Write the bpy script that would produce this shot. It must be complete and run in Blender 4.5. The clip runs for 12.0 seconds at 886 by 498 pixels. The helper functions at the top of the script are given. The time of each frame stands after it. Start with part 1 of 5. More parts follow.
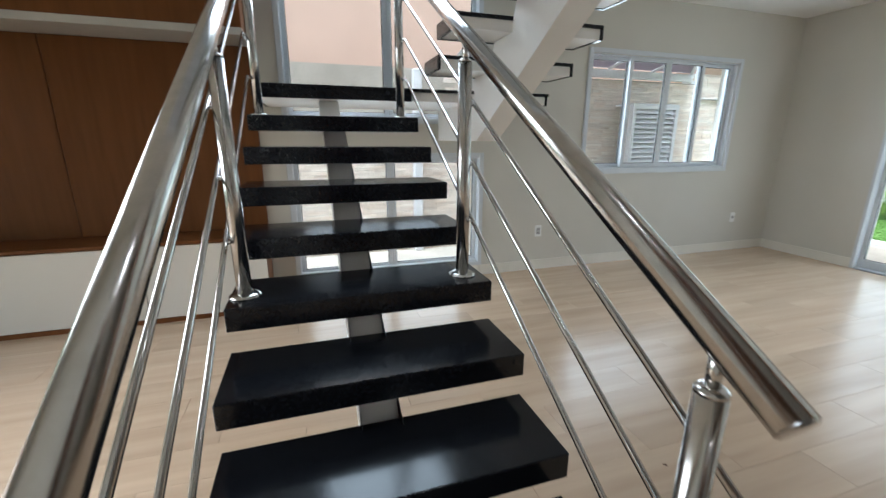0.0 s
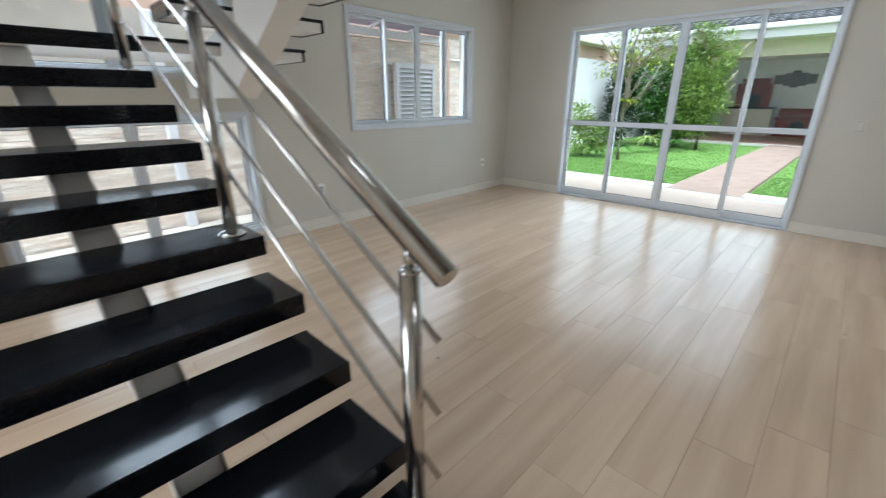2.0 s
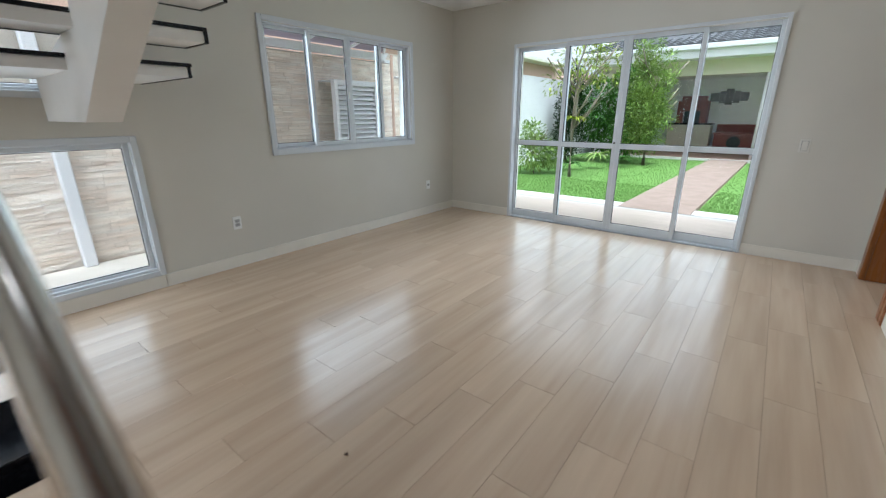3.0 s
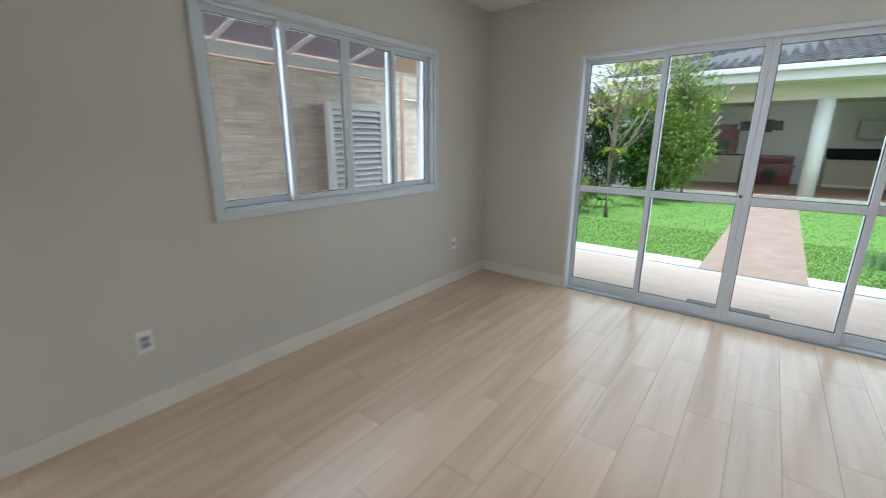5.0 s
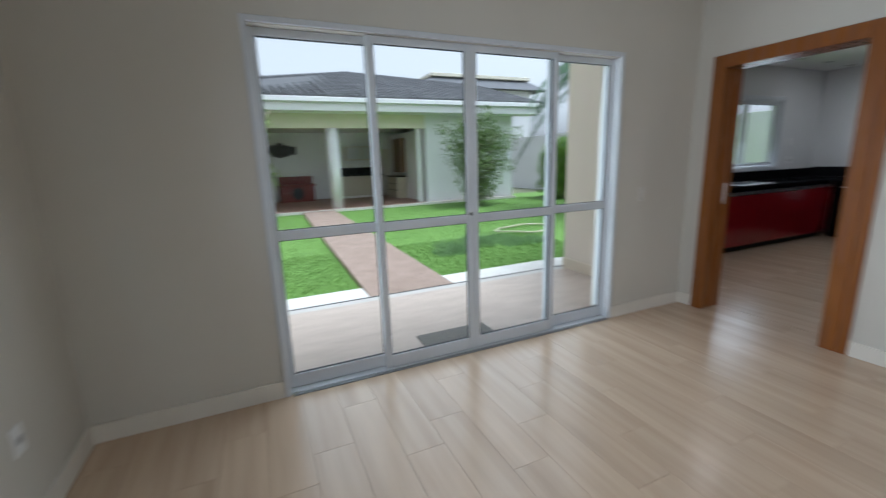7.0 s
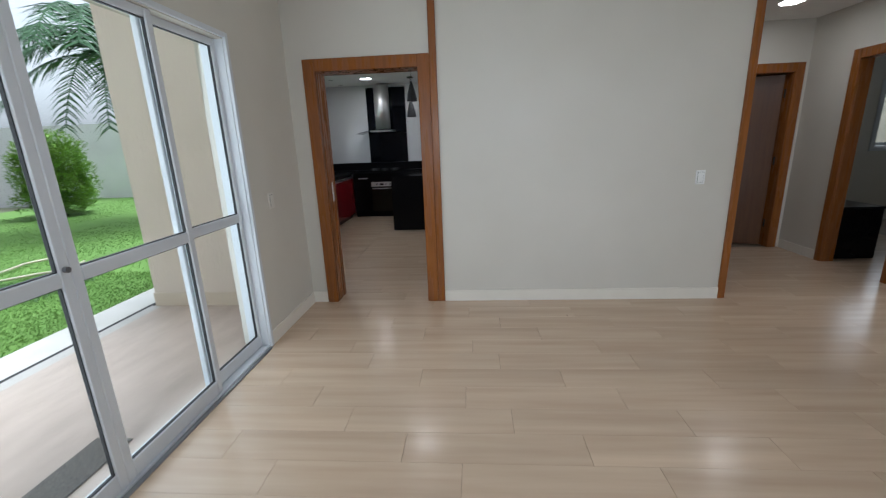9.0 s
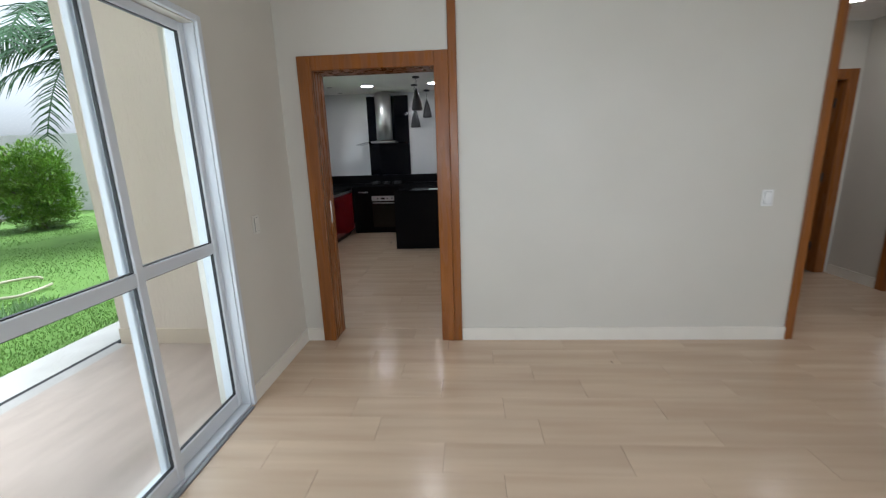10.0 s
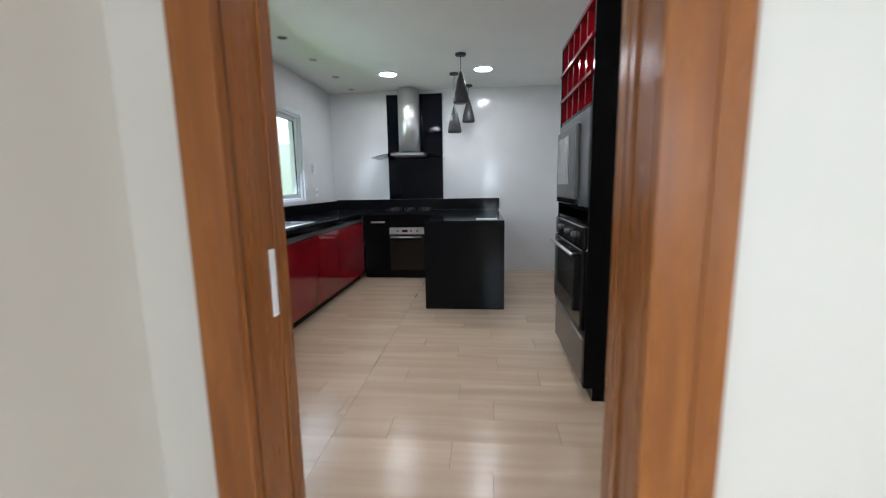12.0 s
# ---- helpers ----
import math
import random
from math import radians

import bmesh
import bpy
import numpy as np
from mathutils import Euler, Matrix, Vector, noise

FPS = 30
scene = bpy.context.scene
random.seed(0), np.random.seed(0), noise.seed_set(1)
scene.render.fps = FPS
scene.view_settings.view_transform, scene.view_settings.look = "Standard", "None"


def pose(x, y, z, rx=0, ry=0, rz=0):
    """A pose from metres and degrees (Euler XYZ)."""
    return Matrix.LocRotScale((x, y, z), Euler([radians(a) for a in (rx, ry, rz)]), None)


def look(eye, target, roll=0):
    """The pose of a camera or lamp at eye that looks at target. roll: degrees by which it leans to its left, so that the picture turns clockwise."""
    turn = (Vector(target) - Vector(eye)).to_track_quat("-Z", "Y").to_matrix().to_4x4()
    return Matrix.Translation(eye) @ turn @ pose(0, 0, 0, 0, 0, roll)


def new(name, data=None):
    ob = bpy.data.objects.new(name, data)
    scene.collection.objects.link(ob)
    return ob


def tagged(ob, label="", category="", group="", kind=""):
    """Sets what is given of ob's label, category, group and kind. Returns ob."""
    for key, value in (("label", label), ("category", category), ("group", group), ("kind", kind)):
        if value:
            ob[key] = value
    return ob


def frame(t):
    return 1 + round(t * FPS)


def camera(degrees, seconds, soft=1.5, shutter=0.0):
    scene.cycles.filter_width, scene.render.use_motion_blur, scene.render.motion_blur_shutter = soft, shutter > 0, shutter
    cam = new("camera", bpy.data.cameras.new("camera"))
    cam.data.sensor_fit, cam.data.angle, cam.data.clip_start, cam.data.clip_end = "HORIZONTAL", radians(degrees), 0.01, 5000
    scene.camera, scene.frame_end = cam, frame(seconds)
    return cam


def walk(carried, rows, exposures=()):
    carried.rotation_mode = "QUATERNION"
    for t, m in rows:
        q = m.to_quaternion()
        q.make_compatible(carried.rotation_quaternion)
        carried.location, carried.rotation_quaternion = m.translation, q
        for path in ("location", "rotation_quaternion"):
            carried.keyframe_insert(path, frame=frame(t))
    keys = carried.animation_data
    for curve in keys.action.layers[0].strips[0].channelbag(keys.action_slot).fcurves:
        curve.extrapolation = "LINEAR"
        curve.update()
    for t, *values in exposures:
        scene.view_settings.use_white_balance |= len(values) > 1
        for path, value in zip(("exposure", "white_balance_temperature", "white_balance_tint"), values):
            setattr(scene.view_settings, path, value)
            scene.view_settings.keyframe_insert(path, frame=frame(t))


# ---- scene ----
cam = camera(94.5, 12.0, soft=1.2, shutter=0.5)
PATH = [
    (0, (3.722, -5.586, 1.342), (1.882, -4.996, 0.827), 0.2),
    (0.5, (3.779, -5.599, 1.309), (2.018, -4.855, 0.721), 0.0),
    (1, (3.845, -5.696, 1.314), (2.23, -4.718, 0.656), 0.1),
    (1.5, (3.913, -5.759, 1.301), (2.457, -4.575, 0.611), 0.0),
    (2, (3.96, -5.582, 1.334), (2.661, -4.227, 0.644), -0.0),
    (2.5, (3.923, -5.355, 1.377), (2.726, -3.9, 0.707), -0.2),
    (3, (3.807, -5.06, 1.366), (2.628, -3.569, 0.744), -0.2),
    (3.2, (3.745, -4.959, 1.375), (2.561, -3.469, 0.761), -0.2),
    (4.8, (2.648, -4.086, 1.454), (1.407, -2.608, 0.93), 0.3),
    (5, (2.469, -3.926, 1.466), (1.281, -2.403, 0.95), 0.3),
    (5.5, (2.068, -3.524, 1.468), (1.123, -1.826, 0.993), -0.1),
    (6, (1.604, -3.195, 1.462), (1.129, -1.302, 1.026), -0.3),
    (6.2, (1.484, -3.064, 1.431), (1.191, -1.131, 1.005), -0.6),
    (6.5, (1.22, -2.803, 1.439), (1.355, -0.851, 1.025), -1.0),
    (7, (0.96, -2.562, 1.429), (1.757, -0.777, 1.006), -1.9),
    (7.5, (0.824, -2.32, 1.416), (2.254, -1.0, 0.955), -2.4),
    (7.7, (0.799, -2.28, 1.398), (2.393, -1.165, 0.931), -2.4),
    (9.3, (1.007, -1.449, 1.484), (2.945, -1.364, 0.996), -2.0),
    (9.5, (1.119, -1.404, 1.473), (3.059, -1.328, 0.994), -1.9),
    (10, (1.495, -1.37, 1.488), (3.439, -1.24, 1.037), -1.8),
    (10.5, (1.987, -1.206, 1.477), (3.934, -1.008, 1.067), -1.8),
    (11, (2.506, -1.055, 1.461), (4.457, -0.825, 1.087), -1.5),
    (11.5, (3.175, -0.921, 1.424), (5.13, -0.686, 1.075), -1.1),
    (12, (3.746, -0.803, 1.306), (5.712, -0.605, 1.0), -1.0),
]
walk(cam, [(t, look(eye, target, roll)) for t, eye, target, roll in PATH], exposures=[(0, 1.56, 5500, 7), (1.5, 1.58, 5480, 8), (2.5, 1.54, 5500, 8), (3, 1.42, 5500, 8), (5, 1.3, 5540, 9), (6, 1.12, 5560, 10), (6.5, 0.90, 5580, 10), (7.5, 0.90, 5440, 10), (9.5, 1.18, 5720, 10), (10, 1.26, 5740, 10), (10.5, 1.06, 5740, 10), (11, 1.14, 5740, 10), (11.5, 1.74, 5780, 11), (12, 2.24, 5560, 9)])

# ---------------------------------------------------------------- world and large lights
world = bpy.data.worlds.new("overcast_sky")
scene.world = world
world.use_nodes = True
wn, wl = world.node_tree.nodes, world.node_tree.links
sky = wn.new("ShaderNodeTexSky")
sky.sky_type, sky.sun_disc = "NISHITA", False
sky.sun_elevation, sky.sun_rotation = radians(72), radians(130)
sky.dust_density, sky.ozone_density = 4.0, 0.6
pale = wn.new("ShaderNodeHueSaturation")
pale.inputs["Saturation"].default_value = 0.06
wl.new(sky.outputs[0], pale.inputs["Color"])
wl.new(pale.outputs[0], wn["Background"].inputs["Color"])
wn["Background"].inputs["Strength"].default_value = 0.13


def lamp(name, kind, m, energy, size=1.0, size_y=None, colour=(1, 1, 1), spread=180):
    data = bpy.data.lights.new(name, kind)
    data.energy, data.color = energy, colour
    if kind == "AREA":
        data.shape, data.size, data.size_y, data.spread = "RECTANGLE", size, size_y or size, radians(spread)
    if kind == "SUN":
        data.angle = radians(size)
    ob = new(name, data)
    ob.matrix_world = m
    return ob


lamp("sun", "SUN", look((0, 0, 20), (-5.0, 4.0, 0)), 1.25, 25, colour=(1.0, 0.97, 0.92))
# daylight that the tall stair window lets in above the landing
lamp("stair_window_daylight", "AREA", look((-0.25, -4.9, 3.7), (2.0, -4.9, 1.6)), 25, 1.5, 1.6, (0.90, 0.96, 1.0))

lamp("garden_door_daylight", "AREA", look((2.34, 0.24, 1.12), (2.34, -3, 0.9)), 11, 2.7, 2.1, (0.90, 0.96, 1.0))
lamp("window_daylight", "AREA", look((-0.22, -1.88, 1.62), (3, -1.88, 1.3)), 12, 1.9, 1.1, (0.93, 0.97, 1.0), 115)
lamp("low_stair_window_daylight", "AREA", look((-0.22, -4.9, 0.66), (3, -4.9, 0.5)), 4.0, 1.5, 0.9, (0.90, 0.96, 1.0))
lamp("kitchen_window_daylight", "AREA", look((8.03, 1.47, 1.68), (7.8, -1.2, 0.2)), 4, 1.5, 0.95, (0.90, 0.96, 1.0))
lamp("far_room_window_daylight", "AREA", look((7.96, -8.36, 1.62), (5, -8.36, 1.5)), 2.5, 0.9, 0.9, (0.90, 0.96, 1.0))
# added warm fill from the south end, brightens stairs and floor
lamp("south_fill_lamp", "AREA", look((2.4, -8.96, 1.5), (2.6, -5.6, -0.3)), 16, 2.3, 1.9, (1.0, 0.95, 0.88), 90)

# ---------------------------------------------------------------- materials


def mat(name, c1, c2=None, rough=0.5, metal=0.0, scale=6.0, bump=0.0, bscale=80.0, stretch=(1, 1, 1), coat=0.0,
        rvar=0.0, per="", spread=0.0, spec=0.5, detail=4.0, coords="Object", cloud=None):
    m = bpy.data.materials.new(name)
    m.use_nodes = True
    n, l = m.node_tree.nodes, m.node_tree.links
    b = n["Principled BSDF"]
    b.inputs["Metallic"].default_value = metal
    b.inputs["Roughness"].default_value = rough
    b.inputs["Specular IOR Level"].default_value = spec
    b.inputs["Coat Weight"].default_value = coat
    b.inputs["Coat Roughness"].default_value = 0.03
    tc = n.new("ShaderNodeTexCoord")
    mp = n.new("ShaderNodeMapping")
    mp.inputs["Scale"].default_value = stretch
    l.new(tc.outputs[coords], mp.inputs["Vector"])
    c2 = c2 or tuple(v * 0.9 for v in c1)
    no = n.new("ShaderNodeTexNoise")
    no.inputs["Scale"].default_value, no.inputs["Detail"].default_value = scale, detail
    l.new(mp.outputs[0], no.inputs["Vector"])
    ramp = n.new("ShaderNodeMapRange")
    ramp.inputs["From Min"].default_value, ramp.inputs["From Max"].default_value = 0.3, 0.7
    l.new(no.outputs["Fac"], ramp.inputs["Value"])
    mix = n.new("ShaderNodeMix")
    mix.data_type = "RGBA"
    mix.inputs["A"].default_value, mix.inputs["B"].default_value = (*c1, 1), (*c2, 1)
    l.new(ramp.outputs[0], mix.inputs["Factor"])
    out = mix.outputs["Result"]
    if cloud:
        cs, amount = cloud
        cn = n.new("ShaderNodeTexNoise")
        cn.inputs["Scale"].default_value, cn.inputs["Detail"].default_value = cs, 3
        l.new(mp.outputs[0], cn.inputs["Vector"])
        cr = n.new("ShaderNodeMapRange")
        cr.inputs["From Min"].default_value, cr.inputs["From Max"].default_value = 0.3, 0.7
        cr.inputs["To Min"].default_value, cr.inputs["To Max"].default_value = 1 - amount, 1 + amount
        l.new(cn.outputs["Fac"], cr.inputs["Value"])
        ch = n.new("ShaderNodeHueSaturation")
        l.new(cr.outputs[0], ch.inputs["Value"])
        l.new(out, ch.inputs["Color"])
        out = ch.outputs[0]
    if per:
        src = n.new("ShaderNodeObjectInfo" if per == "object" else "ShaderNodeNewGeometry")
        rnd = src.outputs["Random" if per == "object" else "Random Per Island"]
        mr = n.new("ShaderNodeMapRange")
        mr.inputs["To Min"].default_value, mr.inputs["To Max"].default_value = 1 - spread, 1 + spread
        l.new(rnd, mr.inputs["Value"])
        hs = n.new("ShaderNodeHueSaturation")
        l.new(mr.outputs[0], hs.inputs["Value"])
        l.new(out, hs.inputs["Color"])
        out = hs.outputs[0]
        if per == "object":
            add = n.new("ShaderNodeVectorMath")
            add.operation = "MULTIPLY_ADD"
            add.inputs[1].default_value = (37, 53, 11)
            l.new(rnd, add.inputs[0])
            l.new(tc.outputs[coords], add.inputs[2])
            l.new(add.outputs[0], mp.inputs["Vector"])
    l.new(out, b.inputs["Base Color"])
    if rvar:
        rr = n.new("ShaderNodeMapRange")
        rr.inputs["To Min"].default_value, rr.inputs["To Max"].default_value = rough - rvar, rough + rvar
        l.new(ramp.outputs[0], rr.inputs["Value"])
        l.new(rr.outputs[0], b.inputs["Roughness"])
    if bump:
        nb = n.new("ShaderNodeTexNoise")
        nb.inputs["Scale"].default_value, nb.inputs["Detail"].default_value = bscale, 3
        l.new(mp.outputs[0], nb.inputs["Vector"])
        bp = n.new("ShaderNodeBump")
        bp.inputs["Strength"].default_value, bp.inputs["Distance"].default_value = bump, 0.01
        l.new(nb.outputs["Fac"], bp.inputs["Height"])
        l.new(bp.outputs[0], b.inputs["Normal"])
    return m


def glass_mat(name, tint=(0.97, 0.99, 0.98), gloss=1.0):
    m = bpy.data.materials.new(name)
    m.use_nodes = True
    n, l = m.node_tree.nodes, m.node_tree.links
    n.remove(n["Principled BSDF"])
    tr, gl, mx, fr, sc, pw = (n.new("ShaderNode" + k) for k in ("BsdfTransparent", "BsdfGlossy", "MixShader", "LayerWeight", "Math", "Math"))
    tr.inputs[0].default_value = (*tint, 1)
    gl.inputs["Roughness"].default_value = 0.02
    pw.operation = "POWER"
    pw.inputs[1].default_value = 4.0
    l.new(fr.outputs["Facing"], pw.inputs[0])
    sc.operation = "MULTIPLY_ADD"
    sc.inputs[1].default_value, sc.inputs[2].default_value = 0.5 * gloss, 0.025 * gloss
    l.new(pw.outputs[0], sc.inputs[0])
    l.new(sc.outputs[0], mx.inputs[0])
    l.new(tr.outputs[0], mx.inputs[1])
    l.new(gl.outputs[0], mx.inputs[2])
    l.new(mx.outputs[0], n["Material Output"].inputs["Surface"])
    return m


def glow_mat(name, colour, strength):
    m = bpy.data.materials.new(name)
    m.use_nodes = True
    b = m.node_tree.nodes["Principled BSDF"]
    b.inputs["Base Color"].default_value = (0.9, 0.9, 0.9, 1)
    b.inputs["Emission Color"].default_value = (*colour, 1)
    b.inputs["Emission Strength"].default_value = strength
    return m


PAINT = mat("warm_grey_wall_paint", (0.60, 0.572, 0.505), (0.57, 0.542, 0.475), 0.5, scale=1.3, bump=0.06, bscale=160, rvar=0.05)
WHITE = mat("white_ceiling_paint", (0.86, 0.85, 0.82), (0.83, 0.82, 0.79), 0.6, scale=2, bump=0.04, bscale=200)
SKIRT = mat("white_porcelain_skirting", (0.74, 0.70, 0.62), (0.70, 0.66, 0.58), 0.3, scale=5)
PLANK = mat("wood_look_porcelain", (0.61, 0.465, 0.33), (0.51, 0.375, 0.26), 0.23, scale=1.5, stretch=(9, 0.55, 1), bump=0.015, bscale=20,
            per="object", spread=0.022, rvar=0.03, detail=5, spec=0.5, cloud=(0.45, 0.07))
GROUT = mat("beige_grout", (0.22, 0.17, 0.12), (0.17, 0.13, 0.09), 0.8, scale=9)
GRANITE = mat("polished_black_granite", (0.005, 0.006, 0.008), (0.009, 0.010, 0.013), 0.15, scale=90, rvar=0.05, spec=0.30)
CREAM = mat("cream_painted_steel", (0.84, 0.82, 0.78), (0.80, 0.78, 0.74), 0.45, scale=4, bump=0.03, bscale=60)
STEEL = mat("polished_stainless_steel", (0.58, 0.565, 0.54), (0.51, 0.495, 0.475), 0.19, 1.0, scale=30, rvar=0.03)
BRUSHED = mat("brushed_stainless_steel", (0.58, 0.57, 0.55), (0.46, 0.45, 0.44), 0.34, 1.0, scale=12, stretch=(30, 30, 0.6), rvar=0.05)
ALU = mat("white_lacquered_aluminium", (0.63, 0.655, 0.68), (0.59, 0.615, 0.64), 0.32, scale=3)
RUBBER = mat("black_gasket_rubber", (0.015, 0.015, 0.016), None, 0.6)
GLASS = glass_mat("window_glass", gloss=0.18)
WOOD = mat("varnished_brown_wood", (0.28, 0.103, 0.025), (0.185, 0.062, 0.014), 0.28, spec=0.32, scale=3.5, stretch=(7, 7, 0.5), bump=0.04, bscale=40, rvar=0.06, detail=8)
DARKWOOD = mat("dark_door_veneer", (0.12, 0.05, 0.018), (0.08, 0.03, 0.012), 0.3, scale=3.5, stretch=(7, 7, 0.5), detail=8)
PANELWOOD = mat("cinnamon_wood_panel", (0.172, 0.067, 0.020), (0.132, 0.049, 0.014), 0.42, scale=3, stretch=(1.2, 6, 0.5), bump=0.03, bscale=40, detail=8, spec=0.2)
LACQUER = mat("white_lacquer", (0.74, 0.71, 0.64), (0.72, 0.69, 0.62), 0.2, scale=2)
INSERT = mat("pale_grey_plastic_insert", (0.42, 0.42, 0.41), None, 0.4)
PLASTIC = mat("white_plastic", (0.84, 0.84, 0.82), None, 0.35)
DARKPL = mat("grey_plastic", (0.12, 0.12, 0.12), None, 0.4)

# ---------------------------------------------------------------- mesh helpers
BASE = {}


def mesh_of(name, bm, material, smooth=False):
    me = bpy.data.meshes.new(name)
    bmesh.ops.recalc_face_normals(bm, faces=bm.faces)
    bm.to_mesh(me)
    bm.free()
    me.materials.append(material)
    if smooth:
        for p in me.polygons:
            p.use_smooth = True
    return me


def thing(name, label, category, base=(0, 0, 0), group="", kind=""):
    ob = new(name)
    ob.empty_display_size = 0.1
    ob.location = base
    BASE[ob] = Vector(base)
    return tagged(ob, label, category, group, kind)


def part(name, bm, material, parent, label="", smooth=False):
    base = BASE[parent]
    bmesh.ops.translate(bm, verts=bm.verts, vec=-base)
    ob = new(name, mesh_of(name, bm, material, smooth))
    ob.parent = parent
    BASE[ob] = base
    return tagged(ob, label) if label else ob


def solid(name, bm, material, label, category, kind="", group="", smooth=False):
    ob = new(name, mesh_of(name, bm, material, smooth))
    BASE[ob] = Vector((0, 0, 0))
    return tagged(ob, label, category, group, kind)


def box(x0, x1, y0, y1, z0, z1, bev=0.0, bm=None, seg=1):
    own = bmesh.new()
    bmesh.ops.create_cube(own, size=1)
    bmesh.ops.scale(own, vec=(abs(x1 - x0), abs(y1 - y0), abs(z1 - z0)), verts=own.verts)
    bmesh.ops.translate(own, vec=((x0 + x1) / 2, (y0 + y1) / 2, (z0 + z1) / 2), verts=own.verts)
    if bev:
        bmesh.ops.bevel(own, geom=list(own.edges), offset=bev, segments=seg, affect="EDGES", profile=0.6)
    return join(bm, own)


def join(bm, own):
    if bm is None:
        return own
    me = bpy.data.meshes.new("tmp")
    own.to_mesh(me)
    own.free()
    bm.from_mesh(me)
    bpy.data.meshes.remove(me)
    return bm


def rod(a, b, r, r2=None, seg=20, bm=None, caps=True):
    own = bmesh.new()
    a, b = Vector(a), Vector(b)
    bmesh.ops.create_cone(own, cap_ends=caps, segments=seg, radius1=r, radius2=r if r2 is None else r2, depth=(b - a).length)
    own.transform(Matrix.Translation((a + b) / 2) @ (b - a).to_track_quat("Z", "Y").to_matrix().to_4x4())
    return join(bm, own)


def lathe(profile, at, seg=28, bm=None):
    own = bmesh.new()
    rings = []
    for r, z in profile:
        rings.append([own.verts.new((at[0] + r * math.cos(2 * math.pi * k / seg), at[1] + r * math.sin(2 * math.pi * k / seg), at[2] + z))
                      for k in range(seg)])
    for p, q in zip(rings, rings[1:]):
        for k in range(seg):
            own.faces.new((p[k], p[(k + 1) % seg], q[(k + 1) % seg], q[k]))
    for ring in (rings[0], rings[-1]):
        own.faces.new(ring)
    return join(bm, own)


def tube(points, r, seg=12, bm=None):
    """A bent round bar along points."""
    own = bmesh.new()
    pts = [Vector(p) for p in points]
    rings = []
    for k, p in enumerate(pts):
        d = (pts[min(k + 1, len(pts) - 1)] - pts[max(k - 1, 0)]).normalized()
        q = d.to_track_quat("Z", "Y").to_matrix()
        rings.append([own.verts.new(p + q @ Vector((r * math.cos(2 * math.pi * s / seg), r * math.sin(2 * math.pi * s / seg), 0))) for s in range(seg)])
    for p, q in zip(rings, rings[1:]):
        for s in range(seg):
            own.faces.new((p[s], p[(s + 1) % seg], q[(s + 1) % seg], q[s]))
    own.faces.new(rings[0]), own.faces.new(rings[-1])
    return join(bm, own)


def raw(name, verts, faces, material, label="", category="", kind="", parent=None, smooth=False, group=""):
    me = bpy.data.meshes.new(name)
    me.from_pydata(verts, [], faces)
    me.update()
    me.materials.append(material)
    if smooth:
        for p in me.polygons:
            p.use_smooth = True
    ob = new(name, me)
    BASE[ob] = Vector((0, 0, 0))
    if parent is not None:
        ob.parent = parent
        ob.location = -BASE[parent]
        BASE[ob] = BASE[parent]
    return tagged(ob, label, category, group, kind)


def wall(name, axis, lo, hi, a0, a1, z0, z1, holes=(), material=None, label="", category="wall"):
    """A wall lo..hi thick across axis, a0..a1 long, with holes (a, a, z, z) through it."""
    cuts_a = sorted({a0, a1, *(v for h in holes for v in h[:2] if a0 < v < a1)})
    cuts_z = sorted({z0, z1, *(v for h in holes for v in h[2:] if z0 < v < z1)})
    bm = bmesh.new()
    for p, q in zip(cuts_a, cuts_a[1:]):
        run = None
        for r, s in zip(cuts_z, cuts_z[1:]):
            m, n = (p + q) / 2, (r + s) / 2
            if any(h[0] < m < h[1] and h[2] < n < h[3] for h in holes):
                if run:
                    box(*((lo, hi, p, q) if axis == "x" else (p, q, lo, hi)), *run, bm=bm)
                run = None
            else:
                run = (run[0] if run else r, s)
        if run:
            box(*((lo, hi, p, q) if axis == "x" else (p, q, lo, hi)), *run, bm=bm)
    return solid(name, bm, material or PAINT, label, category, "structure")


# ---------------------------------------------------------------- shell of the house
X1 = 4.61      # kitchen wall
XK = X1 + 0.22  # its kitchen face
ZC = 2.71      # ceiling
WIN = (-2.90, -0.862, 0.997, 2.224)        # living room window, outer trim
GD = (0.980, 3.716, 0.0, 2.208)           # garden door, outer trim
SW1 = (-5.77, -3.988, 0.108, 1.225)        # low stair window
SW2 = (-5.77, -4.03, 1.48, 4.6)          # tall stair window
KD = (-1.137, -0.250, 0.0, 2.10)        # kitchen doorway, clear opening
SOUTH = -9.0

wall("wall_west", "x", -0.2, 0.0, SOUTH, 0.2, -0.3, 5.4,
     [(WIN[0] + 0.05, WIN[1] - 0.05, WIN[2] + 0.05, WIN[3] - 0.05), (SW1[0] + 0.04, SW1[1] - 0.04, SW1[2] + 0.04, SW1[3] - 0.04),
      (SW2[0] + 0.04, SW2[1] - 0.04, SW2[2] + 0.04, SW2[3] - 0.04)], label="warm grey painted wall with windows and stair glazing")
wall("wall_north", "y", 0.0, 0.2, 0.0, X1, -0.3, 3.2, [(GD[0] + 0.027, GD[1] - 0.027, -0.02, GD[3] - 0.037)],
     label="warm grey painted wall round the garden door")
wall("wall_east", "x", X1, XK, -3.80, 0.0, -0.1, 3.2, [(KD[0] - 0.02, KD[1] + 0.02, -0.02, KD[3] + 0.02)],
     label="warm grey painted wall with the kitchen doorway")
wall("wall_south", "y", SOUTH - 0.2, SOUTH, -0.2, 10.8, -0.1, 5.4, [(1.25, 3.55, -0.02, 2.2)], label="plain painted end wall")
